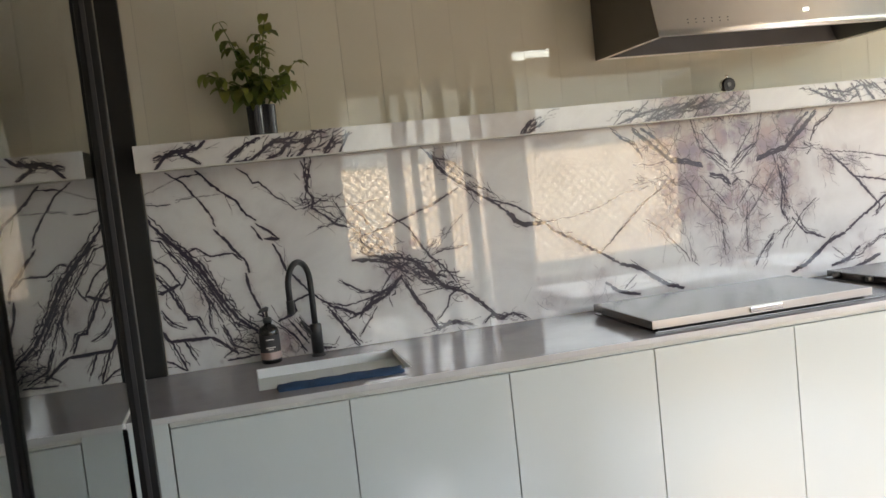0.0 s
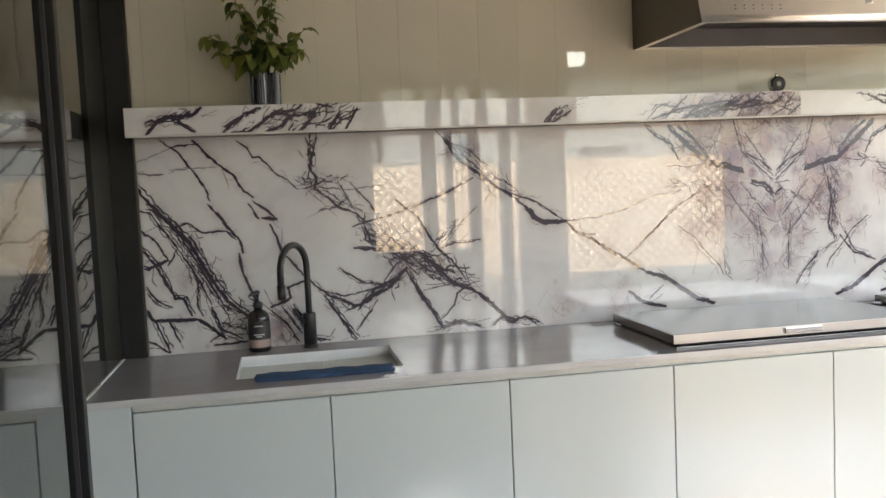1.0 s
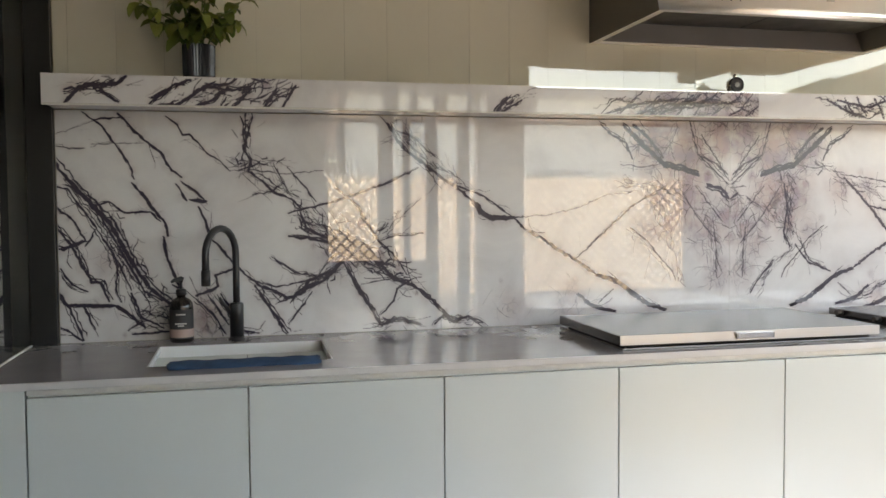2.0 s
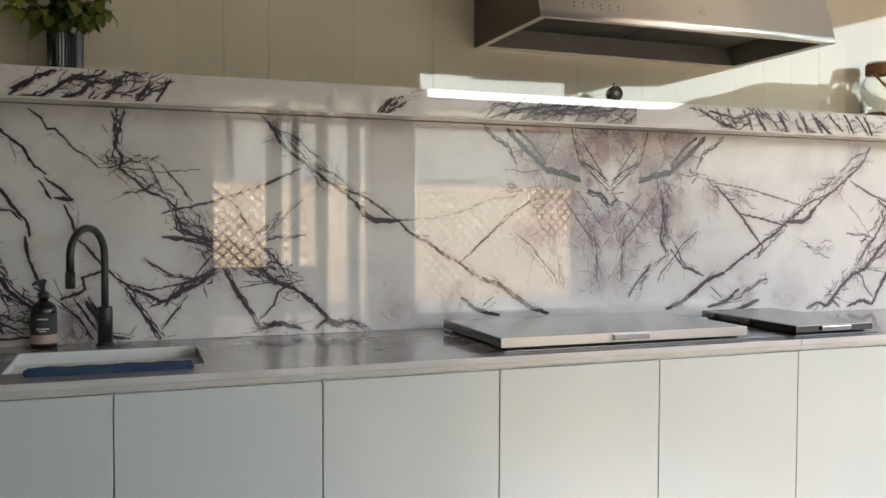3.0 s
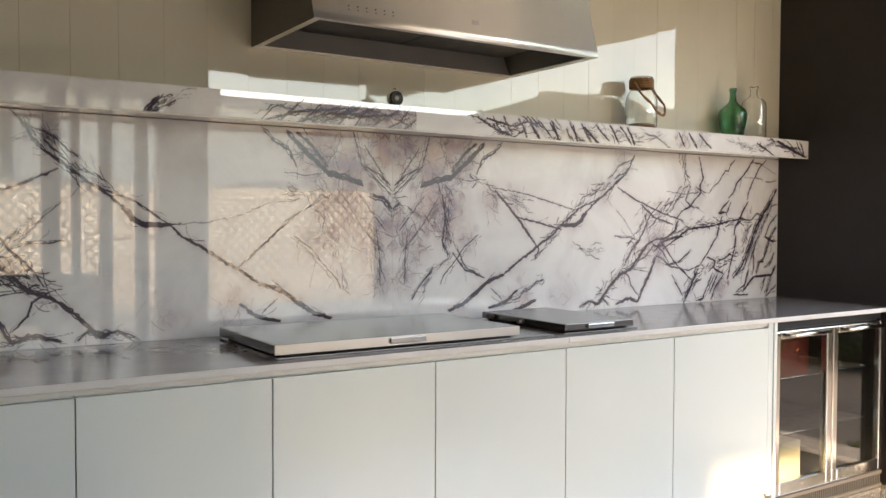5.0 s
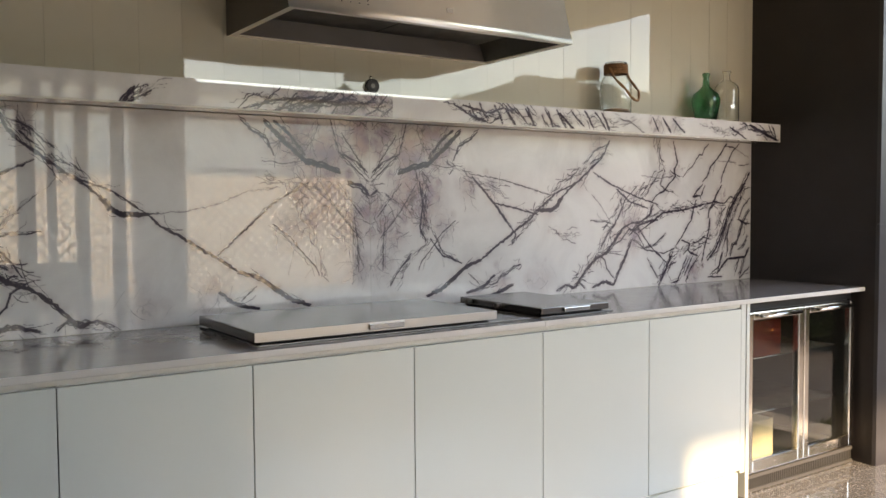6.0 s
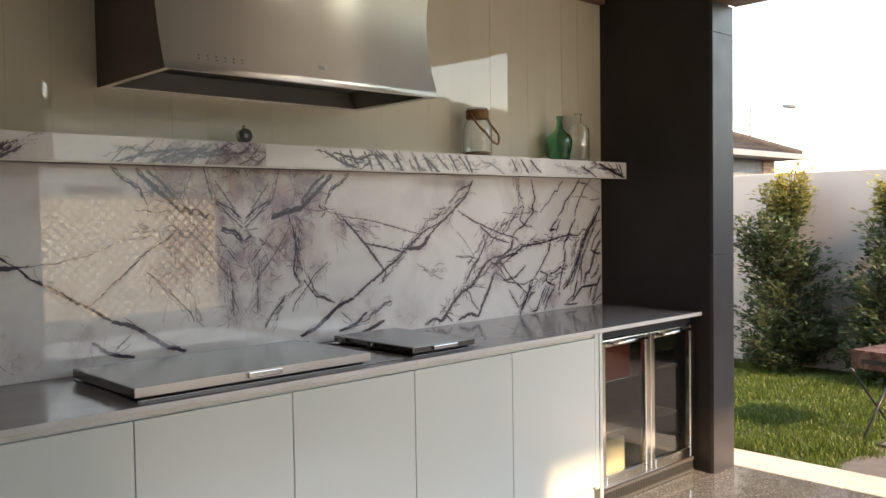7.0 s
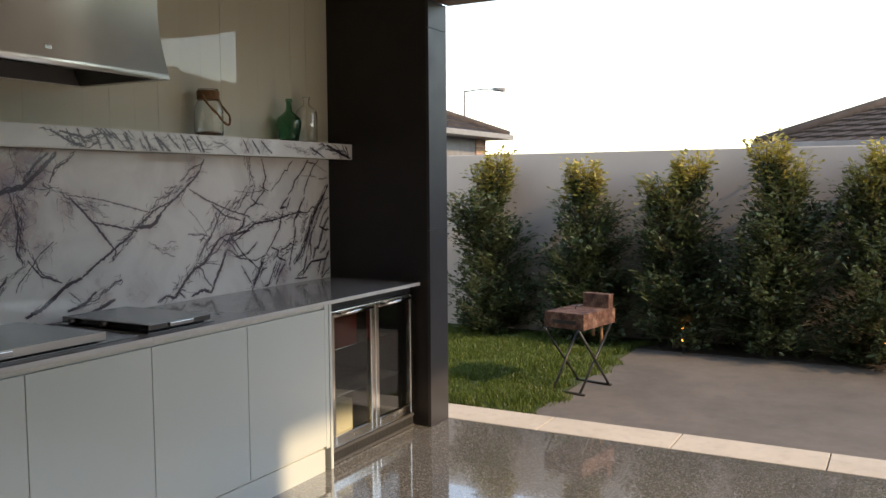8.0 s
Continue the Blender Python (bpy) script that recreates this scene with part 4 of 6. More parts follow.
def benchtop():
    bm = bmesh.new()
    xs, ys, zs = (-2.522, SX0, SX1, 2.469), (-0.672, SY0, SY1, -0.001), (0.88, 0.9)
    v = {(i, j, k): bm.verts.new((xs[i], ys[j], zs[k])) for i in range(4) for j in range(4) for k in range(2)}
    for i in range(3):
        for j in range(3):
            if (i, j) == (1, 1):
                continue
            for k in range(2):
                bm.faces.new([v[q] for q in ((i, j, k), (i + 1, j, k), (i + 1, j + 1, k), (i, j + 1, k))])
    for i in range(3):
        for j in (0, 3):
            bm.faces.new([v[q] for q in ((i, j, 0), (i + 1, j, 0), (i + 1, j, 1), (i, j, 1))])
            bm.faces.new([v[q] for q in ((j, i, 0), (j, i + 1, 0), (j, i + 1, 1), (j, i, 1))])
    for a, b in (((1, 1), (2, 1)), ((2, 1), (2, 2)), ((2, 2), (1, 2)), ((1, 2), (1, 1))):
        bm.faces.new([v[q] for q in ((*a, 0), (*b, 0), (*b, 1), (*a, 1))])
    bmesh.ops.recalc_face_normals(bm, faces=bm.faces)
    rim = [e for e in bm.edges if all(abs(q.co.y + 0.672) < 1e-4 for q in e.verts) and abs(e.verts[0].co.z - e.verts[1].co.z) < 1e-4]
    bmesh.ops.bevel(bm, geom=rim, offset=0.0006, segments=1, affect="EDGES")
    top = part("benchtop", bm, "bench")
    # Front edge pieces have a paler colour than the slab's top.
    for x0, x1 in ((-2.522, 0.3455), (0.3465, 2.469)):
        part("front_edge", box(x0, x1, -0.6785, -0.6722, 0.8795, 0.9, 0.0025), "bench_front", top, "front edge, paler grey than the top")
    part("end_seal", box(-2.5275, -2.5225, -0.684, -0.031, 0.885, 0.9035, 0.001), "seal", top, "pale seal along the glass")
    tagged(top, "long polished grey engineered stone benchtop with a sink cut-out", "benchtop")


benchtop()


def sink():
    bm = bmesh.new()
    t, z0, z1 = 0.012, 0.72, 0.8795
    x0, x1, y0, y1 = SX0 - 0.008, SX1 + 0.008, SY0 - 0.008, SY1 + 0.008
    for b in ((x0 - t, x0, y0 - t, y1 + t, z0, z1), (x1, x1 + t, y0 - t, y1 + t, z0, z1), (x0, x1, y0 - t, y0, z0, z1), (x0, x1, y1, y1 + t, z0, z1), (x0 - t, x1 + t, y0 - t, y1 + t, z0 - t, z0 - 0.0005)):
        add_box(bm, *b)
    e = part("kitchen_sink", bm, "sink")
    for q in ((SX0, SX0 + 0.004, SY0, SY1), (SX0 + 0.004, SX1, SY1 - 0.004, SY1), (SX1 - 0.004, SX1, SY0, SY1 - 0.0045)):
        part("rim", box(*q, 0.8802, 0.8985), "sink", e, "white rim lining the cut-out")
    part("overflow", box(-1.9, -1.84, y1 - 0.004, y1 - 0.0005, 0.835, 0.86, 0.002), "steel_dark", e, "dark steel overflow plate")
    part("drain", lathe([(0.045, 0), (0.045, 0.004), (0.03, 0.006), (0.028, 0.002)], 24, -1.87, -0.33, 0.7198), "chrome", e)
    tagged(e, "white undermount kitchen sink set into the grey benchtop", "sink")


sink()


def cloth():
    """A damp cloth folded over the front lip of the sink."""
    rng = random.Random(5)
    bm = bmesh.new()
    nx, prof = 40, [(-0.522, 0.82), (-0.524, 0.865), (-0.522, 0.9), (-0.528, 0.913), (-0.547, 0.918), (-0.57, 0.914), (-0.588, 0.907), (-0.594, 0.9025)]
    rows = []
    for i in range(nx):
        x = -2.06 + 0.41 * i / (nx - 1)
        wob = 0.003 * math.sin(i * 0.33) + 0.0012 * rng.uniform(-1, 1)
        rows.append([bm.verts.new((x + 0.006 * math.sin(j * 2.1 + i * 0.2), y + wob * (1 if j > 3 else 0.3), max(z + 0.0012 * math.sin(i * 0.7 + j), 0.9015) if j > 2 else z)) for j, (y, z) in enumerate(prof)])
    for a, b in zip(rows, rows[1:]):
        for j in range(len(prof) - 1):
            bm.faces.new((a[j], b[j], b[j + 1], a[j + 1])).smooth = True
    ob = part("dish_cloth", bm, "cloth")
    m = ob.modifiers.new("thick", "SOLIDIFY")
    m.thickness, m.offset = 0.008, 1.0
    tagged(ob, "folded blue cloth draped over the front edge of the sink", "cloth")


cloth()


def tap():
    e = empty("kitchen_tap", -1.88, -0.06, 0.9)
    part("base_flange", lathe([(0.029, 0.0), (0.029, 0.005), (0.024, 0.008), (0.024, 0.012)], 24, -1.88, -0.06, 0.9), "black", e)
    part("body", lathe([(0.023, 0.01), (0.023, 0.12), (0.021, 0.124), (0.0135, 0.126)], 24, -1.88, -0.06, 0.9), "black", e)
    d = Vector((-0.092, -0.15, 0))
    base = Vector((-1.88, -0.06, 1.02))
    pts = [base, base + Vector((0, 0, 0.08)), base + Vector((0, 0, 0.16))]
    top = base + Vector((0, 0, 0.17))
    for k in range(0, 13):
        a = math.pi * k / 12
        pts.append(top + d * 0.5 * (1 - math.cos(a)) + Vector((0, 0, 0.085 * math.sin(a))))
    pts.append(top + d + Vector((0, 0, -0.06)))
    part("spout", tube(pts, 0.0115, 14), "black", e)
    part("spray_head", tube([top + d + Vector((0, 0, -0.045)), top + d + Vector((0, 0, -0.095))], 0.0145, 14), "black", e)
    part("lever", tube([(-1.9, -0.07, 0.99), (-1.925, -0.085, 1.03), (-1.935, -0.09, 1.045)], [0.008, 0.0055, 0.005], 10), "black", e)
    tagged(e, "matt black gooseneck kitchen tap with a side lever behind the sink", "tap")


tap()


def soap_bottle():
    x, y = -2.058, -0.062
    e = empty("soap_bottle", x, y, 0.9)
    part("bottle", lathe([(0.034, 0.0), (0.038, 0.004), (0.038, 0.115), (0.036, 0.13), (0.026, 0.142), (0.014, 0.148), (0.014, 0.156)], 32, x, y, 0.9), "amber", e)
    part("label_sleeve", lathe([(0.0386, 0.014), (0.0386, 0.11)], 32, x, y, 0.9, cap=False), "label", e, "charcoal paper label")
    part("label_band", lathe([(0.0389, 0.018), (0.0389, 0.045)], 32, x, y, 0.9, cap=False), "label_tan", e, "blush band of the label")
    for z, w in ((0.092, 0.03), (0.062, 0.036), (0.055, 0.02)):
        part("label_line", box(x - w / 2, x + w / 2, y - 0.0400, y - 0.0385, 0.9 + z, 0.9 + z + 0.004), "ink", e, "pale bar of small print")
    part("collar", lathe([(0.017, 0.155), (0.017, 0.172), (0.012, 0.176)], 24, x, y, 0.9), "black", e)
    part("pump_stem", lathe([(0.005, 0.175), (0.005, 0.2)], 12, x, y, 0.9), "black", e)
    part("pump_head", tube([(x + 0.008, y, 1.104), (x, y, 1.107), (x - 0.02, y - 0.018, 1.106), (x - 0.028, y - 0.025, 1.1)], [0.009, 0.011, 0.006, 0.004], 12), "black", e)
    tagged(e, "dark pump bottle with charcoal and blush label beside the tap", "soap bottle")


soap_bottle()


# ---- built-in grill and side burner ----
def grill():
    e = empty("built_in_grill", -0.28, -0.34, 0.9)
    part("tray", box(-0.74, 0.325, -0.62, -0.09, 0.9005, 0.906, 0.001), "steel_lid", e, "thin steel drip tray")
    # Block in the gap under the lid, its shade given as dark colour.
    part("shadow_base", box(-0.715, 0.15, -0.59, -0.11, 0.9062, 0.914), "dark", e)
    # Top darkened and front brightened in colour for how each catches light.
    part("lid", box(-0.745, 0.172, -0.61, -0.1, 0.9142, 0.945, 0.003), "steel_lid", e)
    part("lid_front", box(-0.745, 0.172, -0.613, -0.6105, 0.9145, 0.9445, 0.0005), "lid_edge", e, "front edge of the lid, brightened in colour as if catching light")
    part("handle", box(-0.355, -0.222, -0.622, -0.6135, 0.921, 0.94, 0.002), "chrome", e, "polished bar handle")
    for k in range(5):
        y = -0.16 - 0.075 * k
        part("hinge_stud", tube([(0.1725, y, 0.93), (0.2, y, 0.93)], 0.011, 12), "steel_lid", e)
    tagged(e, "built-in stainless steel grill with a flat closed lid on the benchtop", "grill")


def side_burner():
    e = empty("side_burner", 0.56, -0.34, 0.9)
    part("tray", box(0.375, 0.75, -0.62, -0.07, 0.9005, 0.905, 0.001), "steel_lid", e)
    # This lid's gap is filled with a shade-coloured block too.
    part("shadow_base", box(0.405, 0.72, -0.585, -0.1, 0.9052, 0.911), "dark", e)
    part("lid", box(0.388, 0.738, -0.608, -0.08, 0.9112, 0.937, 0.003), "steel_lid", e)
    part("handle", box(0.496, 0.628, -0.618, -0.6085, 0.916, 0.932, 0.002), "chrome", e, "polished bar handle")
    for k in range(2):
        part("hinge_stud", tube([(0.36, -0.16 - 0.2 * k, 0.924), (0.3875, -0.16 - 0.2 * k, 0.924)], 0.01, 12), "steel_dark", e)
    tagged(e, "small stainless side burner with a closed flat lid beside the grill", "burner")


grill()
side_burner()


# ---- extractor hood ----
def hood():
    e = empty("extractor_hood", 0.0, -0.28, 1.945)
    x0, x1, yb, z0, z1 = -0.59, 0.595, -0.002, 1.945, 2.62
    zs = [z0 + (z1 - z0) * i / 24 for i in range(25)]

    def fy(z):
        k = (z - z0) / (z1 - z0)
        return -0.555 + 0.062 * math.sin(math.pi * min(1, k * 1.15)) ** 1.0

    bm = bmesh.new()
    a = [bm.verts.new((x0, fy(z), z)) for z in zs]
    b = [bm.verts.new((x1, fy(z), z)) for z in zs]
    for i in range(24):
        bm.faces.new((a[i], b[i], b[i + 1], a[i + 1])).smooth = True
    front = part("front_panel", bm, "steel", e, "concave brushed steel front")
    m = front.modifiers.new("thick", "SOLIDIFY")
    m.thickness, m.offset = 0.003, -1.0
    # Sides and top take their shade from a darker copy of the front's steel.
    for s, x in (("l", x0), ("r", x1)):
        bm = bmesh.new()
        inner = x + (0.0035 if s == "l" else -0.0035)
        for xx in (x, inner):
            vs = [bm.verts.new((xx, fy(z) + 0.0035, z)) for z in zs] + [bm.verts.new((xx, yb, z1)), bm.verts.new((xx, yb, z0))]
            bm.faces.new(vs)
        bmesh.ops.recalc_face_normals(bm, faces=bm.faces)
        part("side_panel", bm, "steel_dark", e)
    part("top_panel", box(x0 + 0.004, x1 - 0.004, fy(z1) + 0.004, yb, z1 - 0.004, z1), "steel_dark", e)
    # turned-in rim and the sunken filters
    for q in ((x0 + 0.004, x1 - 0.004, fy(z0) + 0.0036, fy(z0) + 0.03), (x0 + 0.004, x1 - 0.004, -0.03, yb), (x0 + 0.004, x0 + 0.03, fy(z0) + 0.0305, -0.0305), (x1 - 0.03, x1 - 0.004, fy(z0) + 0.0305, -0.0305)):
        part("rim", box(*q, z0 + 0.0005, z0 + 0.004), "steel", e)
    # Cavity and filters carry the shade of the recess as dark colour.
    bm = bmesh.new()
    lo, hi = z0 + 0.0045, z0 + 0.075
    r0 = [bm.verts.new(c) for c in ((x0 + 0.031, fy(z0) + 0.031, lo), (x1 - 0.031, fy(z0) + 0.031, lo), (x1 - 0.031, -0.031, lo), (x0 + 0.031, -0.031, lo))]
    r1 = [bm.verts.new(c) for c in ((x0 + 0.08, fy(z0) + 0.08, hi), (x1 - 0.08, fy(z0) + 0.08, hi), (x1 - 0.08, -0.05, hi), (x0 + 0.08, -0.05, hi))]
    for i in range(4):
        bm.faces.new((r0[i], r0[(i + 1) % 4], r1[(i + 1) % 4], r1[i]))
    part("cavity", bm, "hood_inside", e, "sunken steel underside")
    for k in range(2):
        a0 = x0 + 0.082 + k * 0.511
        part("filter", box(a0, a0 + 0.506, fy(z0) + 0.082, -0.052, hi - 0.006, hi + 0.004, 0.002), "hood_inside", e, "steel filter plate with shade in its colour")
    for k in range(6):
        x = -0.465 + 0.0324 * k
        for dz in (0.0, 0.013):
            part("button", tube([(x, fy(z0 + 0.045) - 0.0012, z0 + 0.042 + dz), (x, fy(z0 + 0.045) + 0.004, z0 + 0.042 + dz)], 0.0028 if dz == 0 else 0.0018, 10), "black", e)
    part("badge", box(0.015, 0.043, fy(z0 + 0.06) - 0.001, fy(z0 + 0.06) + 0.004, z0 + 0.048, z0 + 0.072, 0.001), "chrome", e, "small bright square badge")
    part("badge_bar", box(0.004, 0.055, fy(z0 + 0.045) - 0.001, fy(z0 + 0.045) + 0.004, z0 + 0.036, z0 + 0.041), "black", e, "small dark bar under the badge")
    part("flue", box(-0.16, 0.16, -0.33, -0.003, z1 + 0.001, 2.749), "steel", e)
    tagged(e, "wide brushed stainless extractor hood with a concave front", "extractor hood")


hood()


# ---- things on the shelf ----
def timer():
    x, y, z = -0.053, -0.11, SHELF_Z1
    e = empty("kitchen_timer", x, y, z)
    part("case", tube([(x, y - 0.014, z + 0.034), (x, y + 0.014, z + 0.034)], 0.028, 32), "chrome", e)
    b = part("bezel", lathe([(0.0235, 0), (0.028, 0.0), (0.028, 0.004), (0.0235, 0.004)], 32, cap=False), "black", e)
    b.matrix_parent_inverse = Matrix()
    b.matrix_basis = pose(0, -0.0145, 0.034, 90, 0, 0)
    part("dial", tube([(x, y - 0.0165, z + 0.034), (x, y - 0.0142, z + 0.034)], 0.023, 32), "label", e, "dark dial")
    part("hub", tube([(x, y - 0.019, z + 0.034), (x, y - 0.0166, z + 0.034)], 0.009, 20), "steel_dark", e)
    part("crown", lathe([(0.005, 0.061), (0.007, 0.066), (0.007, 0.072), (0.004, 0.075)], 16, x, y, z), "chrome", e)
    part("foot", box(x - 0.02, x + 0.02, y - 0.012, y + 0.012, z + 0.0005, z + 0.008, 0.002), "chrome", e)
    tagged(e, "small round chrome kitchen timer with a dark dial on the shelf", "timer")


timer()


def shell_profile(prof, t=0.0035):
    """Outer and inner walls of a hollow vessel."""
    inner = [(max(r - t, 0.001), h + (t if i == 0 else 0)) for i, (r, h) in enumerate(prof)]
    return prof + inner[::-1]


def vessel(prof, x, y, z, t=0.0022):
    bm = lathe(shell_profile(prof, t), 40, x, y, z, cap=False)
    bm.verts.ensure_lookup_table()
    n = 40
    bm.faces.new([bm.verts[i] for i in range(n)][::-1])
    k = len(bm.verts)
    bm.faces.new([bm.verts[i] for i in range(k - n, k)])
    bmesh.ops.recalc_face_normals(bm, faces=bm.faces)
    return bm


def rope_jar():
    x, y, z = 1.3, -0.092, SHELF_Z1
    e = empty("rope_jar", x, y, z)
    part("jar", vessel([(0.066, 0.001), (0.073, 0.012), (0.075, 0.05), (0.075, 0.13), (0.068, 0.16), (0.054, 0.182), (0.05, 0.19), (0.05, 0.238)], x, y, z), "glass", e)
    bm = bmesh.new()
    for k in range(6):
        h = z + 0.194 + 0.0075 * k
        tube([(x + 0.0545 * math.cos(a), y + 0.0545 * math.sin(a), h) for a in np.linspace(0, 2 * math.pi, 28, endpoint=False)], 0.0042, 8, True, bm)
    part("rope_collar", bm, "rope", e, "brown jute rope wound round the neck")
    bm = bmesh.new()
    d = Vector((0.62, -0.5, 0)).normalized()
    side = Vector((d.y, -d.x, 0))
    pts = []
    for k in range(25):
        a = k / 24
        w = 0.06 * math.cos(math.pi * a)
        drop = -0.15 * math.sin(math.pi * a) ** 0.8
        pts.append(Vector((x, y, z + 0.212)) + Vector((-1.0, -0.1, 0)).normalized() * w + Vector((0.1, -1.0, 0)).normalized() * (0.012 + 0.072 * min(1.0, math.sin(math.pi * a) * 1.6)) + Vector((0.045 * math.sin(math.pi * a) ** 2, 0, drop)))
    for s in range(2):
        tw = [p + Vector((0.003 * math.cos(i * 1.1 + s * math.pi), 0, 0.003 * math.sin(i * 1.1 + s * math.pi))) for i, p in enumerate(pts)]
        tube(tw, 0.0045, 8, False, bm)
    part("rope_handle", bm, "rope", e, "drooping twisted rope handle")
    part("rim", lathe([(0.047, 0.2385), (0.053, 0.2385), (0.053, 0.244), (0.047, 0.244), (0.047, 0.2385)], 32, x, y, z, cap=False), "glass", e)
    bm = lathe([(0.06, 0.006), (0.066, 0.012), (0.06, 0.022), (0.03, 0.027)], 24, x, y, z)
    part("sand", bm, "wood", e, "brown filling on the bottom")
    tagged(e, "clear glass jar with brown rope collar and handle on the shelf", "jar")


def green_bottle():
    x, y, z = 1.955, -0.095, SHELF_Z1
    b = part("green_bottle", vessel([(0.047, 0.001), (0.054, 0.006), (0.062, 0.045), (0.0715, 0.09), (0.073, 0.115), (0.064, 0.14), (0.036, 0.163), (0.019, 0.182), (0.0155, 0.22), (0.0165, 0.232), (0.0195, 0.236), (0.0195, 0.248), (0.016, 0.25)], x, y, z, 0.0028), "glass_green")
    tagged(b, "squat green glass demijohn bottle on the marble shelf", "bottle")


def clear_bottle():
    x, y, z = 2.135, -0.085, SHELF_Z1
    b = part("clear_bottle", vessel([(0.058, 0.001), (0.064, 0.006), (0.065, 0.03), (0.065, 0.17), (0.06, 0.192), (0.045, 0.21), (0.026, 0.222), (0.0185, 0.232), (0.018, 0.262), (0.0235, 0.265), (0.0235, 0.275), (0.018, 0.277)], x, y, z, 0.0025), "glass")
    tagged(b, "tall clear glass apothecary bottle on the marble shelf", "bottle")


rope_jar()
green_bottle()
clear_bottle()


def leaf_into(bm, lay, base, d, n, length, width, young_or_lit=0.0, curl=0.25):
    """One folded leaf with a midrib."""
    d = d.normalized()
    s = d.cross(n).normalized()
    n = s.cross(d).normalized()
    mid = [base, base + d * length * 0.18 + n * length * 0.05, base + d * length * 0.45 + n * length * 0.08, base + d * length * 0.75 - n * length * curl * 0.15, base + d * length * 0.93 - n * length * curl * 0.7, base + d * length - n * length * curl]
    wid = (0.1, 0.72, 1.0, 0.86, 0.45, 0.06)
    l = [bm.verts.new(p - s * width * w * 0.5 + n * width * 0.14 * w) for p, w in zip(mid, wid)]
    c = [bm.verts.new(p) for p in mid]
    r = [bm.verts.new(p + s * width * w * 0.5 + n * width * 0.14 * w) for p, w in zip(mid, wid)]
    for v in l + c + r:
        v[lay] = young_or_lit
    for i in range(5):
        bm.faces.new((l[i], l[i + 1], c[i + 1], c[i])).smooth = True
        bm.faces.new((c[i], c[i + 1], r[i + 1], r[i])).smooth = True


def basil():
    x, y, z = -1.985, -0.095, SHELF_Z1
    rng = random.Random(9)
    e = empty("potted_basil", x, y, z)
    n = 36
    bm = bmesh.new()
    lo, hi = [], []
    for i in range(n * 2):
        a = 2 * math.pi * i / (n * 2)
        r = 0.0525 if i % 2 else 0.0495
        lo.append(bm.verts.new((x + r * 0.97 * math.cos(a), y + r * 0.97 * math.sin(a), z + 0.0005)))
        hi.append(bm.verts.new((x + r * math.cos(a), y + r * math.sin(a), z + 0.112)))
    for i in range(n * 2):
        j = (i + 1) % (n * 2)
        bm.faces.new((lo[i], lo[j], hi[j], hi[i]))
    bm.faces.new(lo[::-1])
    part("pot", bm, plain("ribbed_black_metal_pot", (0.05, 0.05, 0.055), 0.22, metal=0.8), e, "ribbed black metal pot")
    part("potting_soil", lathe([(0.048, 0.1), (0.047, 0.104), (0.02, 0.107)], 24, x, y, z), "soil", e)
    bm = bmesh.new()
    lay = bm.verts.layers.float.new("young_or_lit")
    stems = bmesh.new()
    tips = [(-0.11, -0.02, 0.42, 1), (-0.085, -0.03, 0.34, 1), (0.055, -0.02, 0.44, 1), (0.03, 0.01, 0.37, 1), (-0.175, -0.03, 0.235, 0), (-0.15, -0.02, 0.18, 0), (0.14, -0.03, 0.255, 0), (0.13, -0.05, 0.185, 0), (-0.04, -0.04, 0.25, 0), (-0.06, -0.05, 0.17, 0), (0.015, -0.06, 0.2, 0), (0.05, -0.04, 0.16, 0)]
    for tx, ty, tz, tall in tips:
        a = Vector((x + tx * 0.18, y + ty * 0.3, z + 0.104))
        t = Vector((x + tx, y + ty, z + tz))
        m = (a + t) / 2 + Vector((-tx * 0.12, 0, 0.02))
        path = [a.lerp(m, k / 4) if k < 4 else m.lerp(t, (k - 4) / 4) for k in range(9)]
        tube(path, [0.0032 - 0.00022 * k for k in range(9)], 6, bm=stems)
        for k in range(2, 9):
            p = path[k]
            for q in range(3 if k % 2 else 2):
                ang = rng.uniform(0, 6.28)
                d = Vector((math.cos(ang), math.sin(ang), rng.uniform(-0.75, 0.15)))
                if p.y > -0.06:
                    d.y = -abs(d.y)
                L = rng.uniform(0.036, 0.066) * (0.85 if k == 8 else 1)
                leaf_into(bm, lay, p, d, Vector((rng.uniform(-0.3, 0.3), rng.uniform(-0.3, 0.3), 1)), L, L * 0.64, 0.45 if k > 6 else rng.uniform(0, 0.3), 0.35)
    for v in bm.verts:
        v.co.y = min(v.co.y, -0.006)
    part("stems", stems, "basil", e)
    part("foliage", bm, "basil", e, "fresh green basil leaves")
    tagged(e, "bushy green basil plant in a ribbed black pot on the shelf", "potted plant")


basil()


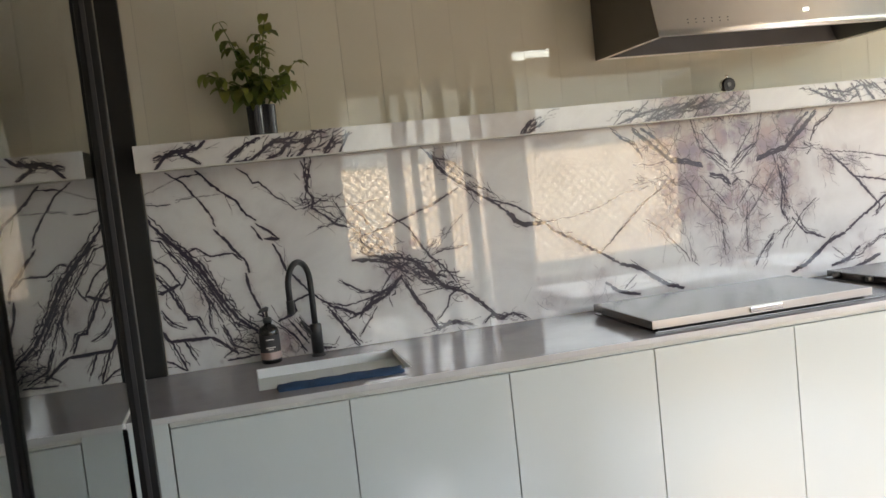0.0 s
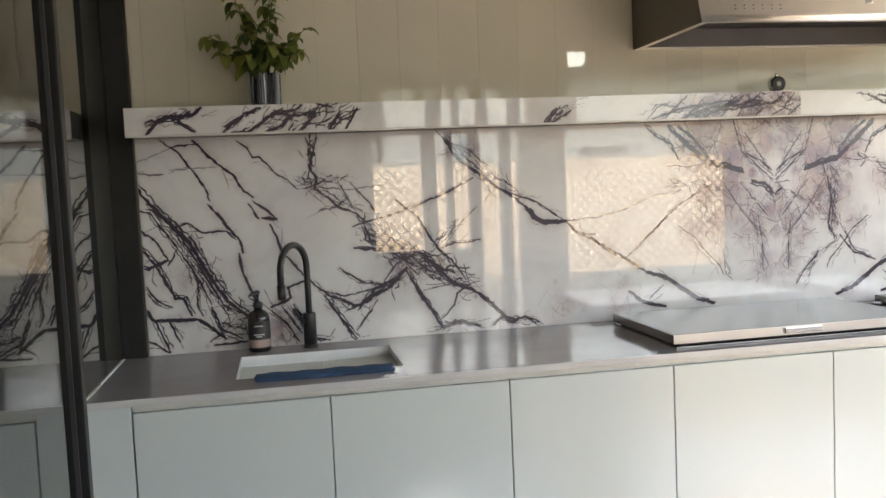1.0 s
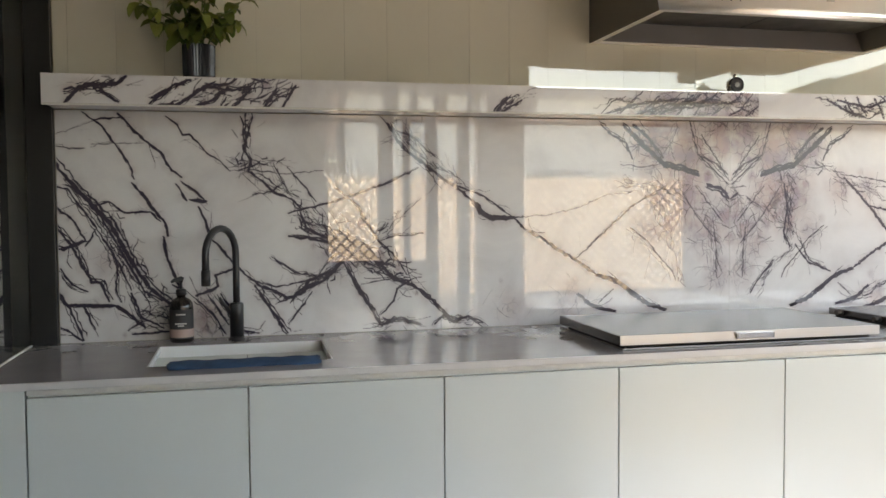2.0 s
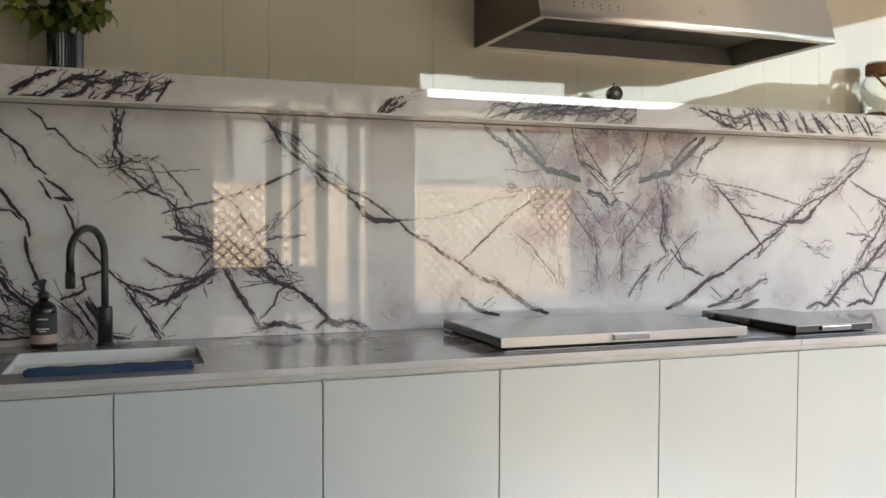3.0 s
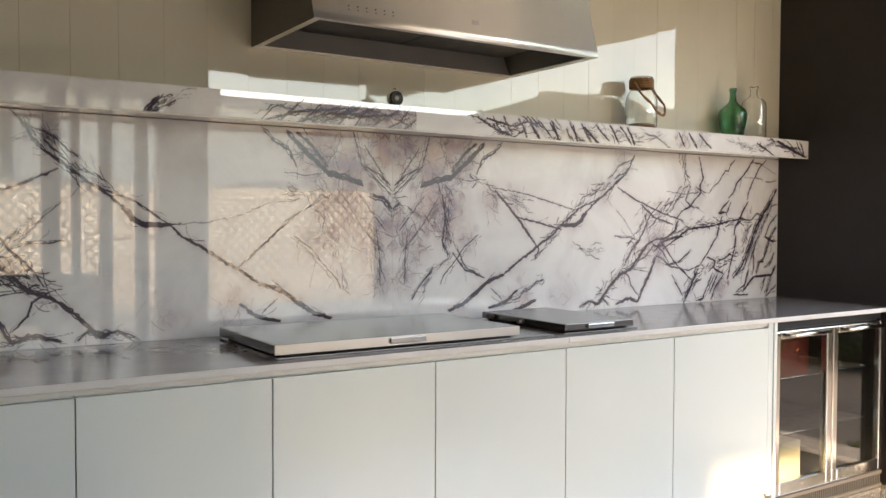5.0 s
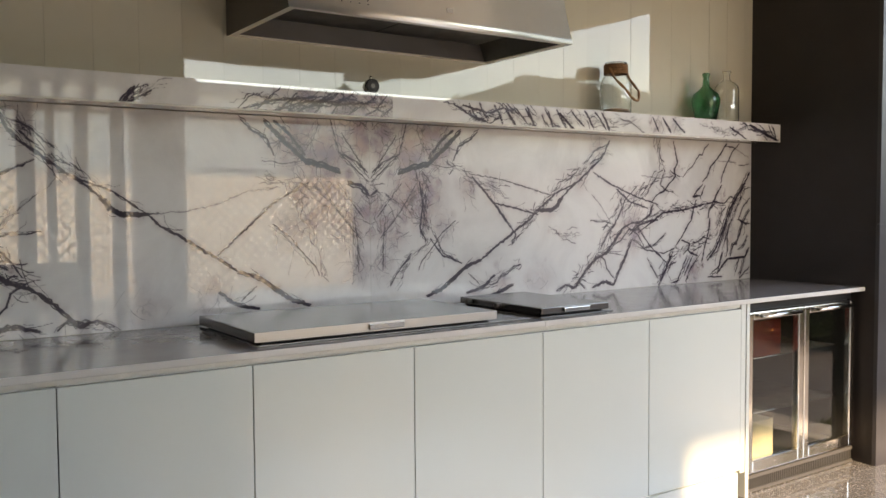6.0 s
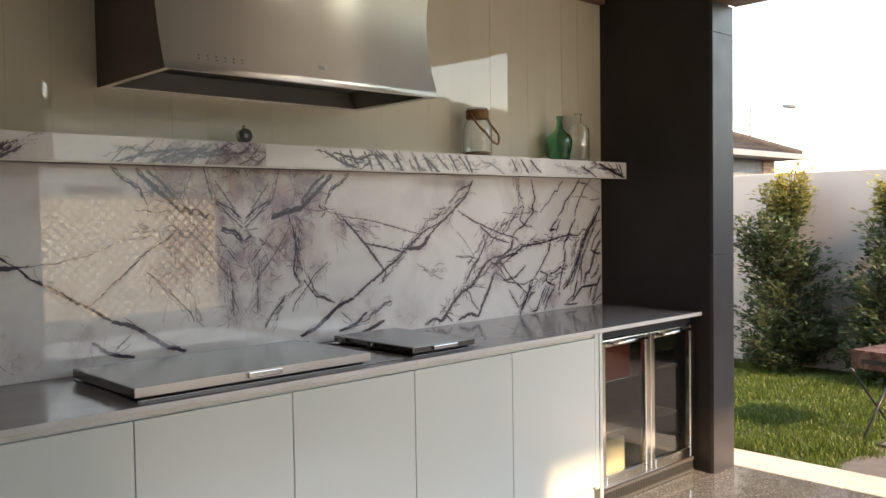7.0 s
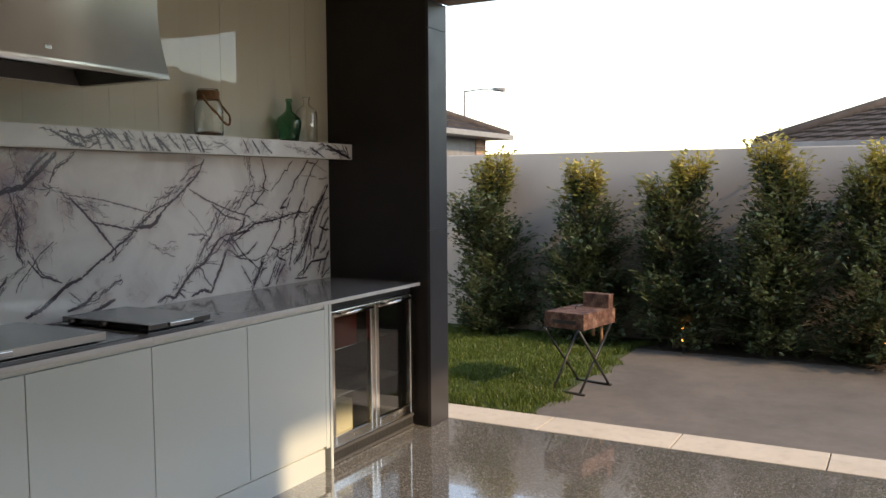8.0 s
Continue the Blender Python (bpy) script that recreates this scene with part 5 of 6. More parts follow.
# ---- bar fridge ----
def fridge():
    x0, x1, yf = 1.572, 2.44, -0.645
    xm = (x0 + x1) / 2
    e = empty("bar_fridge", xm, -0.35, 0)
    bm = bmesh.new()
    for q in ((x0, x0 + 0.02, -0.6, -0.03, 0.09, 0.845), (x1 - 0.02, x1, -0.6, -0.03, 0.09, 0.845), (x0 + 0.02, x1 - 0.02, -0.05, -0.03, 0.09, 0.845), (x0 + 0.02, x1 - 0.02, -0.6, -0.05, 0.825, 0.845), (x0 + 0.02, x1 - 0.02, -0.6, -0.05, 0.09, 0.11)):
        add_box(bm, *q)
    part("cabinet_shell", bm, "fridge_inside", e, "dark grey cabinet interior")
    part("top_rail", box(x0, x1, -0.62, -0.601, 0.838, 0.868, 0.002), "black", e)
    bm = bmesh.new()
    for q in ((x0, x1, -0.64, -0.6, 0.004, 0.018), (x0, x1, -0.64, -0.6, 0.068, 0.084)):
        add_box(bm, *q)
    g = part("plinth_grille", bm, "plinth", e, "slotted steel plinth")
    # Dark plate puts the shade between the slats into colour.
    part("grille_back", box(x0, x1, -0.62, -0.605, 0.018, 0.068), "dark", g)
    n = 58
    me = box(-0.003, 0.003, -0.636, -0.621, 0.0185, 0.0675)
    slat = part("slat", me, "plinth", g)
    for i in range(n):
        s = slat if i == 0 else new("slat", slat.data)
        s.parent = g
        s.matrix_basis = pose(x0 + 0.01 + (x1 - x0 - 0.02) * i / (n - 1), 0, 0)
    for k, (a, b) in enumerate(((x0 + 0.002, xm - 0.002), (xm + 0.002, x1 - 0.002))):
        z0, z1, fw = 0.092, 0.832, 0.042
        bm = bmesh.new()
        for q in ((a, a + fw, z0, z1), (b - fw, b, z0, z1), (a + fw, b - fw, z0, z0 + 0.058), (a + fw, b - fw, z1 - 0.036, z1)):
            add_box(bm, q[0], q[1], yf, yf + 0.04, q[2], q[3], 0.006)
        d = part("door", bm, "bronze", e, "polished steel framed glass door")
        p = part("pane", box(a + fw - 0.004, b - fw + 0.004, yf + 0.012, yf + 0.02, z0 + 0.054, z1 - 0.032), "fridge_glass", d, "tinted glass")
        p.visible_shadow = False
        hx0, hx1 = a + 0.06, b - 0.07
        part("handle", tube([(hx0, yf - 0.03, 0.815), (hx1, yf - 0.03, 0.815)], 0.009, 12), "chrome", d, "chrome bar handle")
        for hx in (hx0 + 0.02, hx1 - 0.02):
            part("handle_post", tube([(hx, yf - 0.022, 0.815), (hx, yf - 0.0005, 0.815)], 0.006, 10), "black", d)
        part("lock", tube([((a + b) / 2, yf - 0.004, z0 + 0.028), ((a + b) / 2, yf - 0.0003, z0 + 0.028)], 0.008, 14), "chrome", d)
    for z in (0.34, 0.6):
        bm = bmesh.new()
        for i in range(40):
            xx = x0 + 0.03 + i * (x1 - x0 - 0.06) / 39
            bar((xx, -0.56, z), (xx, -0.06, z), 0.0018, 5, bm)
        for yy in (-0.56, -0.3, -0.06):
            bar((x0 + 0.022, yy, z - 0.003), (x1 - 0.022, yy, z - 0.003), 0.003, 6, bm)
        part("wire_shelf", bm, "chrome", e)
    tagged(e, "two-door glass bar fridge with polished steel frames under the benchtop", "fridge")


fridge()
tagged(part("drink_carton", box(1.63, 1.87, -0.57, -0.3, 0.112, 0.3, 0.004), "carton"), "pale drinks carton inside the bar fridge", "carton")
tagged(part("red_box", box(1.62, 1.93, -0.565, -0.25, 0.6025, 0.775, 0.004), "red"), "red drinks box on a shelf inside the bar fridge", "box")


# ---- sliding glass wall at the sink end ----
GX = -2.53


def glass_wall():
    e = empty("glass_door", GX, -1.5, 0)
    part("jamb", box(GX + 0.004, -2.447, -0.03, -0.001, 0.9015, 2.749, 0.002), "black_frame", e, "black wall jamb")
    part("head", box(GX - 0.05, -2.36, -4.6, -0.061, 2.69, 2.749, 0.002), "black_frame", e)
    part("track", box(GX - 0.05, -2.36, -4.6, -0.69, 0.0005, 0.02, 0.001), "black_frame", e)
    for x, y in ((-2.413, -1.33), (GX + 0.0035, -2.75), (GX + 0.0035, -4.58)):
        part("stile", box(x, x + 0.04, y, y + 0.03, 0.021, 2.689, 0.003), "black_frame", e)
        part("stile_bead", box(x + 0.014, x + 0.024, y - 0.004, y - 0.0005, 0.03, 2.68, 0.001), "clad_grey", e)
    for y0, y1, z0 in ((-4.55, -0.002, 0.021),):
        p = part("pane", box(GX - 0.003, GX + 0.003, y0, y1, z0, 2.689), "glass_door", e, "large glass pane")
        p.visible_shadow = False
    tagged(e, "black framed sliding glass door standing against the end of the benchtop", "glass door")


glass_wall()


# ---- the yard ----
def paver_row():
    base = structure("kerb", box(2.7005, 3.027, -4.95, 1.5, -0.1, -0.02), "slab", "row of cream stone pavers along the terrace edge", "paving")
    y = 1.08
    first = None
    while y > -4.9:
        a, b = max(y - 0.81 + 0.004, -4.94), y - 0.004
        if first is None:
            first = part("paver", box(-0.16, 0.16, -0.401, 0.401, -0.0195, 0.003, 0.003), "paver", base)
            s = first
        else:
            s = new("paver", first.data)
            s.parent = base
        s.matrix_basis = pose(2.864, (a + b) / 2, 0, 0, 0, 0) @ Matrix.Diagonal((1, (b - a) / 0.802, 1, 1))
        y -= 0.81


paver_row()
structure("lawn_bed", box(3.028, 6.1, -1.168, 3.0, -0.055, -0.012), "turf", "turf under the lawn", "lawn")
structure("garden_bed", box(5.552, 6.1, -7.9, -1.169, -0.055, 0.0), "soil", "dark garden bed along the yard wall", "garden bed")
structure("garden_wall_east", box(6.1, 6.25, -8.1, 3.2, -0.06, 1.81, 0.01), "render", "pale rendered boundary wall behind the trees", "wall")
structure("garden_wall_south", box(4.26, 6.1, -8.1, -7.95, -0.06, 1.81, 0.01), "render", "pale rendered boundary wall", "wall")
structure("garden_wall_north", box(2.69, 6.1, 3.0, 3.2, -0.06, 1.81, 0.01), "render", "pale rendered boundary wall", "wall")


def grass():
    rng = np.random.RandomState(2)
    n = 105000
    x = rng.uniform(3.03, 5.9, n)
    y = rng.uniform(-1.3, 1.6, n)
    edge = -1.12 + 0.09 * np.sin(x * 5.1) + 0.05 * np.sin(x * 13.7 + 1) + rng.uniform(-0.08, 0.05, n)
    keep = (y > edge) & (rng.uniform(0, 1, n) < 0.35 + 0.65 * (np.sin(x * 7 + 2 * np.sin(y * 5)) > -0.7))
    x, y = x[keep], y[keep]
    n = len(x)
    h = rng.uniform(0.022, 0.058, n) * (1 + 0.25 * np.sin(x * 4 + y * 6))
    a = rng.uniform(0, 6.283, n)
    lean = rng.uniform(0.1, 0.75, n) * h
    wd = rng.uniform(0.0022, 0.0042, n)
    b = rng.uniform(0, 6.283, n)
    z = np.full(n, -0.014)
    px, py = np.cos(b) * wd, np.sin(b) * wd
    lx, ly = np.cos(a) * lean, np.sin(a) * lean
    co = np.stack([np.stack([x - px, y - py, z], 1), np.stack([x + px, y + py, z], 1),
                   np.stack([x + lx * 0.4 + px * 0.8, y + ly * 0.4 + py * 0.8, z + h * 0.6], 1), np.stack([x + lx * 0.4 - px * 0.8, y + ly * 0.4 - py * 0.8, z + h * 0.6], 1),
                   np.stack([x + lx, y + ly, z + h], 1)], 1).reshape(-1, 3)
    k = np.arange(n) * 5
    quads = np.stack([k, k + 1, k + 2, k + 3], 1)
    tris = np.stack([k + 3, k + 2, k + 4], 1)
    me = bpy.data.meshes.new("grass")
    me.from_pydata(co.tolist(), [], quads.tolist() + tris.tolist())
    at = me.attributes.new("young_or_lit", "FLOAT", "POINT")
    at.data.foreach_set("value", np.repeat(np.clip(rng.normal(0.2, 0.2, n), 0, 0.8), 5).astype(np.float32))
    me.materials.append(M["grass"])
    tagged(new("lawn_grass", me), "uneven green lawn grass beside the concrete paving", "grass", kind="stuff")


grass()


def hedge_tree(x, y, height, width, seed, label):
    rng = random.Random(seed)
    e = empty("hedge_tree", x, y, -0.01)
    trunk = bmesh.new()
    path = [Vector((x + rng.gauss(0, 0.012) * k, y + rng.gauss(0, 0.012) * k, -0.03 + height * 0.88 * k / 8)) for k in range(9)]
    tube(path, [0.026 - 0.0026 * k for k in range(9)], 8, bm=trunk)
    bm = bmesh.new()
    lay = bm.verts.layers.float.new("young_or_lit")

    def radius(h, ang):
        prof = 0.82 + 0.5 * h if h < 0.35 else 1.0 - 1.28 * max(0, h - 0.35) ** 1.12
        lump = 1 + 0.22 * math.sin(3 * ang + seed) * math.sin(7 * h + seed * 1.7) + 0.16 * math.sin(5 * ang - 9 * h + seed)
        return max(0.05, 0.5 * width * prof * lump)

    for _ in range(300):
        h = rng.uniform(0.03, 0.98) ** 1.12
        ang = rng.uniform(0, 6.283)
        c = path[min(8, int(h * 8))]
        r = radius(h, ang) * rng.uniform(0.55, 1.08)
        a = Vector((c.x, c.y, h * height * 0.8))
        t = Vector((c.x + r * math.cos(ang), c.y + r * math.sin(ang), h * height + rng.uniform(0.02, 0.12)))
        t.x = min(t.x, 6.07)
        if t.z > height:
            t.z = height + rng.uniform(-0.05, 0.02)
        m = a.lerp(t, 0.55) - Vector((0, 0, 0.02))
        tube([a, m, t], [0.007, 0.004, 0.0018], 5, bm=trunk)
        for k in range(38):
            q = rng.uniform(0.3, 1.0)
            p = a.lerp(m, q / 0.55) if q < 0.55 else m.lerp(t, (q - 0.55) / 0.45)
            p = p + Vector((rng.gauss(0, 0.035), rng.gauss(0, 0.035), rng.gauss(0, 0.035)))
            d = Vector((math.cos(ang) + rng.gauss(0, 0.8), math.sin(ang) + rng.gauss(0, 0.8), rng.uniform(-0.2, 0.9)))
            L = rng.uniform(0.045, 0.074)
            d.normalize()
            s = d.cross(Vector((rng.gauss(0, 0.4), rng.gauss(0, 0.4), 1))).normalized()
            nn = s.cross(d)
            # Yellow towards the treetop: sunlight on the tips put into leaf colour.
            young_or_lit = max(0.0, min(1.0, (h - 0.7) * 3.2 + rng.uniform(-0.3, 0.2))) if q > 0.6 else 0.0
            vs = [bm.verts.new(c2) for c2 in (p, p + d * L * 0.5 + s * L * 0.26 + nn * 0.004, p + d * L, p + d * L * 0.5 - s * L * 0.26 + nn * 0.004)]
            for v in vs:
                v[lay] = young_or_lit
            bm.faces.new(vs)
    part("trunk", trunk, "bark", e)
    part("crown", bm, "hedge", e, "dense small glossy leaves, sunlight painted yellow at the tips")
    tagged(e, label, "tree", "row of hedge trees")


for i, (ty, th, tw) in enumerate(((0.37, 1.84, 1.0), (-0.6, 1.7, 1.04), (-1.47, 1.74, 1.02), (-2.3, 1.87, 1.08), (-3.12, 1.82, 1.06))):
    hedge_tree(5.72, ty, th, tw, 20 + i * 7, "slim evergreen hedge tree with " + ("tips coloured golden as if sunlit" if i in (0, 3, 4) else "dark green leaves") + " along the yard wall")


def garden_light(x, y):
    e = empty("garden_light", x, y, 0)
    part("spike", tube([(x, y, -0.03), (x, y, 0.12)], 0.008, 8), "black", e)
    part("head", tube([(x - 0.02, y, 0.12), (x + 0.035, y, 0.2)], [0.028, 0.034], 14), "black", e)
    part("lens", tube([(x + 0.0355, y, 0.2007), (x + 0.038, y, 0.2043)], 0.03, 14), "lamp", e, "glowing warm lens")
    part("glow_cap", tube([(x - 0.024, y, 0.114), (x - 0.0205, y, 0.119)], 0.014, 10), "lamp", e, "glowing warm rear cap")
    tagged(e, "small black garden spotlight glowing warm among the trees", "garden light", "garden lights")


garden_light(5.5, -1.6)
garden_light(5.5, -3.2)


def camp_grill():
    """A rusty box grill on crossed folding legs."""
    cx, cy, rot = 3.86, -1.22, -10
    e = empty("portable_grill")
    w, d, z0, z1 = 0.235, 0.16, 0.475, 0.58
    bm = bmesh.new()
    t = 0.006
    for q in ((-w, w, -d, -d + t, z0, z1), (-w, w, d - t, d, z0, z1), (-w, -w + t, -d + t, d - t, z0, z1), (w - t, w, -d + t, d - t, z0, z1), (-w + t, w - t, -d + t, d - t, z0, z0 + t)):
        add_box(bm, *q, 0.0015)
    part("fire_box", bm, "rust", e, "rusted steel fire box")
    part("top_plate", box(-w + 0.004, w - 0.004, -d + 0.004, d - 0.004, z1 + 0.0005, z1 + 0.008, 0.002), "rust", e)
    part("open_lid", box(w - 0.09, w - 0.02, -d + 0.005, d - 0.1, z1 + 0.0085, z1 + 0.11, 0.004), "rust", e, "small rusty box lid standing open")
    part("lid_knob", tube([(-0.03, 0.02, z1 + 0.012), (-0.03, 0.02, z1 + 0.03), (0.03, -0.01, z1 + 0.034)], 0.006, 8), "black", e)
    part("vent", box(-w - 0.003, -w - 0.0005, -d + 0.06, d - 0.07, z0 + 0.035, z0 + 0.062), "black", e, "dark oval vent")
    for s in (-1, 1):
        y = s * (d - 0.02)
        part("leg", tube([(-w - 0.03, y, z0 - 0.001), (w - 0.03, y - 0.012 * s, 0.012)], 0.009, 8), "black", e)
        part("leg", tube([(w + 0.02, y - 0.018 * s, z0 - 0.001), (-w + 0.04, y - 0.03 * s, 0.012)], 0.009, 8), "black", e)
    for x in (w - 0.03, -w + 0.04):
        part("foot_bar", tube([(x, -d + 0.01, 0.01), (x, d - 0.01, 0.01)], 0.009, 8), "black", e)
    for k, (x, l) in enumerate(((w + 0.012, 0.2), (w + 0.012, 0.15))):
        part("hanging_tool", tube([(x, -0.04 + 0.07 * k, z0 + 0.03), (x + 0.008, -0.04 + 0.07 * k, z0 + 0.03 - l)], [0.008, 0.013], 8), "wood", e, "hanging tool with a timber handle")
    e.matrix_basis = pose(cx, cy, -0.004, 0, 0, rot)
    for c in e.children:
        c.matrix_parent_inverse = Matrix()
    tagged(e, "rusty portable charcoal grill on crossed black folding legs in the yard", "grill")


camp_grill()


# ---- neighbouring houses ----
def tiled_slope(name, parent, a, b, c, d, rows, cols):
    """Overlapping courses of tiles on the slope a-b (eave) to d-c (top)."""
    bm = bmesh.new()
    a, b, c, d = map(Vector, (a, b, c, d))
    up = (b - a).cross(d - a).normalized()
    if up.z < 0:
        up = -up
    under = [bm.verts.new(p + up * 0.004) for p in ((a, b, c) if c == d else (a, b, c, d))]
    bm.faces.new(under)
    for r in range(rows):
        t0, t1 = r / rows, (r + 1.12) / rows
        l0, r0, l1, r1 = a.lerp(d, t0), b.lerp(c, t0), a.lerp(d, min(1, t1)), b.lerp(c, min(1, t1))
        n = max(2, int(cols * (r0 - l0).length / (b - a).length))
        for k in range(n):
            u0, u1 = k / n, (k + 0.97) / n
            wave = 0.012 * (k % 2)
            lo = [l0.lerp(r0, u) + up * (0.055 + wave) for u in (u0, u1)]
            hi = [l1.lerp(r1, u) + up * (0.012 + wave) for u in (u0, u1)]
            v = [bm.verts.new(p) for p in (lo[0], lo[1], hi[1], hi[0])]
            w = [bm.verts.new(p - up * 0.05) for p in lo]
            bm.faces.new(v)
            bm.faces.new((w[0], w[1], v[1], v[0]))
    return part(name, bm, "rooftile", parent, "overlapping brown concrete tiles")


def window_on(parent, x0, x1, y0, y1, z0, z1, axis):
    f = part("window", box(x0, x1, y0, y1, z0, z1, 0.01), "fascia", parent, "dark framed window")
    g = 0.05
    if axis == "x":
        part("pane", box(x0 - 0.012, x0 - 0.002, y0 + g, y1 - g, z0 + g, z1 - g), "black_frame", f)
    elif axis == "s":
        part("pane", box(x0 + g, x1 - g, y0 - 0.012, y0 - 0.002, z0 + g, z1 - g), "sink", f)
    else:
        part("pane", box(x0 + g, x1 - g, y1 + 0.002, y1 + 0.012, z0 + g, z1 - g), "black_frame", f)
    return f


def house(name, x0, x1, y0, y1, eave, ridge, wall_mat, label, rows=10, cols=30, over=0.45):
    e = empty(name, (x0 + x1) / 2, (y0 + y1) / 2, -0.06)
    part("wall", box(x0, x1, y0, y1, -0.06, eave - 0.02), wall_mat, e)
    ex0, ex1, ey0, ey1 = x0 - over, x1 + over, y0 - over, y1 + over
    part("soffit", box(ex0, ex1, ey0, ey1, eave - 0.019, eave), "fascia", e)
    bm = bmesh.new()
    for q in ((ex0 - 0.1, ex0, ey0 - 0.1, ey1 + 0.1), (ex1, ex1 + 0.1, ey0 - 0.1, ey1 + 0.1), (ex0, ex1, ey0 - 0.1, ey0), (ex0, ex1, ey1, ey1 + 0.1)):
        add_box(bm, *q, eave - 0.02, eave + 0.1, 0.01)
    part("gutter", bm, "fascia", e, "grey gutter")
    lx, ly = ex1 - ex0, ey1 - ey0
    k = min(lx, ly) / 2
    z = eave + 0.05
    if ly >= lx:
        p, q = ((ex0 + ex1) / 2, ey0 + k, ridge), ((ex0 + ex1) / 2, ey1 - k, ridge)
        tiled_slope("roof_slope", e, (ex0, ey1, z), (ex0, ey0, z), p, q, rows, cols)
        tiled_slope("roof_slope", e, (ex1, ey0, z), (ex1, ey1, z), q, p, rows, cols)
        tiled_slope("roof_slope", e, (ex0, ey0, z), (ex1, ey0, z), p, p, rows, cols)
        tiled_slope("roof_slope", e, (ex1, ey1, z), (ex0, ey1, z), q, q, rows, cols)
        hips = (((ex0, ey0, z), p), ((ex1, ey0, z), p), ((ex0, ey1, z), q), ((ex1, ey1, z), q), (p, q))
    else:
        p, q = (ex0 + k, (ey0 + ey1) / 2, ridge), (ex1 - k, (ey0 + ey1) / 2, ridge)
        tiled_slope("roof_slope", e, (ex0, ey0, z), (ex1, ey0, z), q, p, rows, cols)
        tiled_slope("roof_slope", e, (ex1, ey1, z), (ex0, ey1, z), p, q, rows, cols)
        tiled_slope("roof_slope", e, (ex0, ey1, z), (ex0, ey0, z), p, p, rows, cols)
        tiled_slope("roof_slope", e, (ex1, ey0, z), (ex1, ey1, z), q, q, rows, cols)
        hips = (((ex0, ey0, z), p), ((ex0, ey1, z), p), ((ex1, ey0, z), q), ((ex1, ey1, z), q), (p, q))
    for a, b in hips:
        part("ridge_cap", tube([Vector(a) + Vector((0, 0, 0.06)), Vector(b) + Vector((0, 0, 0.06))], 0.1, 8), "rooftile", e)
    tagged(e, label, "house")
    return e


h1 = house("neighbour_house", 8.5, 16.8, 5.8, 15.3, 2.6, 4.6, "grey_wall", "grey neighbouring house with brown tiled roof behind the wall", 13, 40)
part("corner_pier", box(16.3, 16.82, 5.76, 6.1, -0.06, 2.57), "brick", h1, "brown brick corner pier")
window_on(h1, 13.6, 14.2, 5.75, 5.802, 0.9, 2.3, "s")
h2 = house("neighbour_house", 14.6, 25.0, -8.6, -1.35, 2.1, 3.75, "grey_wall", "neighbouring house with large brown tiled roof behind the wall", 15, 44)
h3 = house("brick_house", -10.0, 0.03, -22.6, -14.6, 3.75, 5.2, "brick", "brown brick neighbouring house beyond the lattice fence", 10, 30, 0.1)
part("sill_band", box(-10.01, 0.04, -14.599, -14.56, 2.3, 2.4), "lattice", h3, "cream band across the brickwork")
window_on(h3, -3.4, -2.0, -14.598, -14.55, 1.0, 1.94, "y")
h4 = house("neighbour_house", 8.4, 15.5, -14.3, -9.6, 3.0, 4.1, "pale_render", "pale rendered neighbouring house with a tiled hip roof beyond the yard", 10, 30)
window_on(h4, 9.6, 11.0, -9.598, -9.55, 1.0, 2.2, "y")

# Unseen house added to keep glaring sky out of the marble reflections.
sky_block = house("neighbour_house", 0.25, 13.5, -20.5, -15.0, 3.75, 4.2, "pale_render", "added pale house blocking bright sky from the reflections", 8, 20, 0.1)
window_on(sky_block, 4.6, 5.8, -14.998, -14.95, 1.0, 2.2, "y")


def street_lamp():
    x = 20.0
    e = empty("street_lamp", x, 7.96, -0.06)
    part("pole", tube([(x, 7.96, -0.06), (x, 7.96, 4.19)], [0.05, 0.03], 10), "fascia", e)
    part("arm", tube([(x, 7.96, 4.15), (x, 7.4, 4.19), (x, 7.0, 4.17)], 0.02, 8), "fascia", e)
    part("lamp_head", tube([(x, 7.05, 4.17), (x, 6.7, 4.13)], [0.05, 0.07], 10), "fascia", e)
    tagged(e, "grey street lamp with a single arm beyond the houses", "street lamp")


street_lamp()


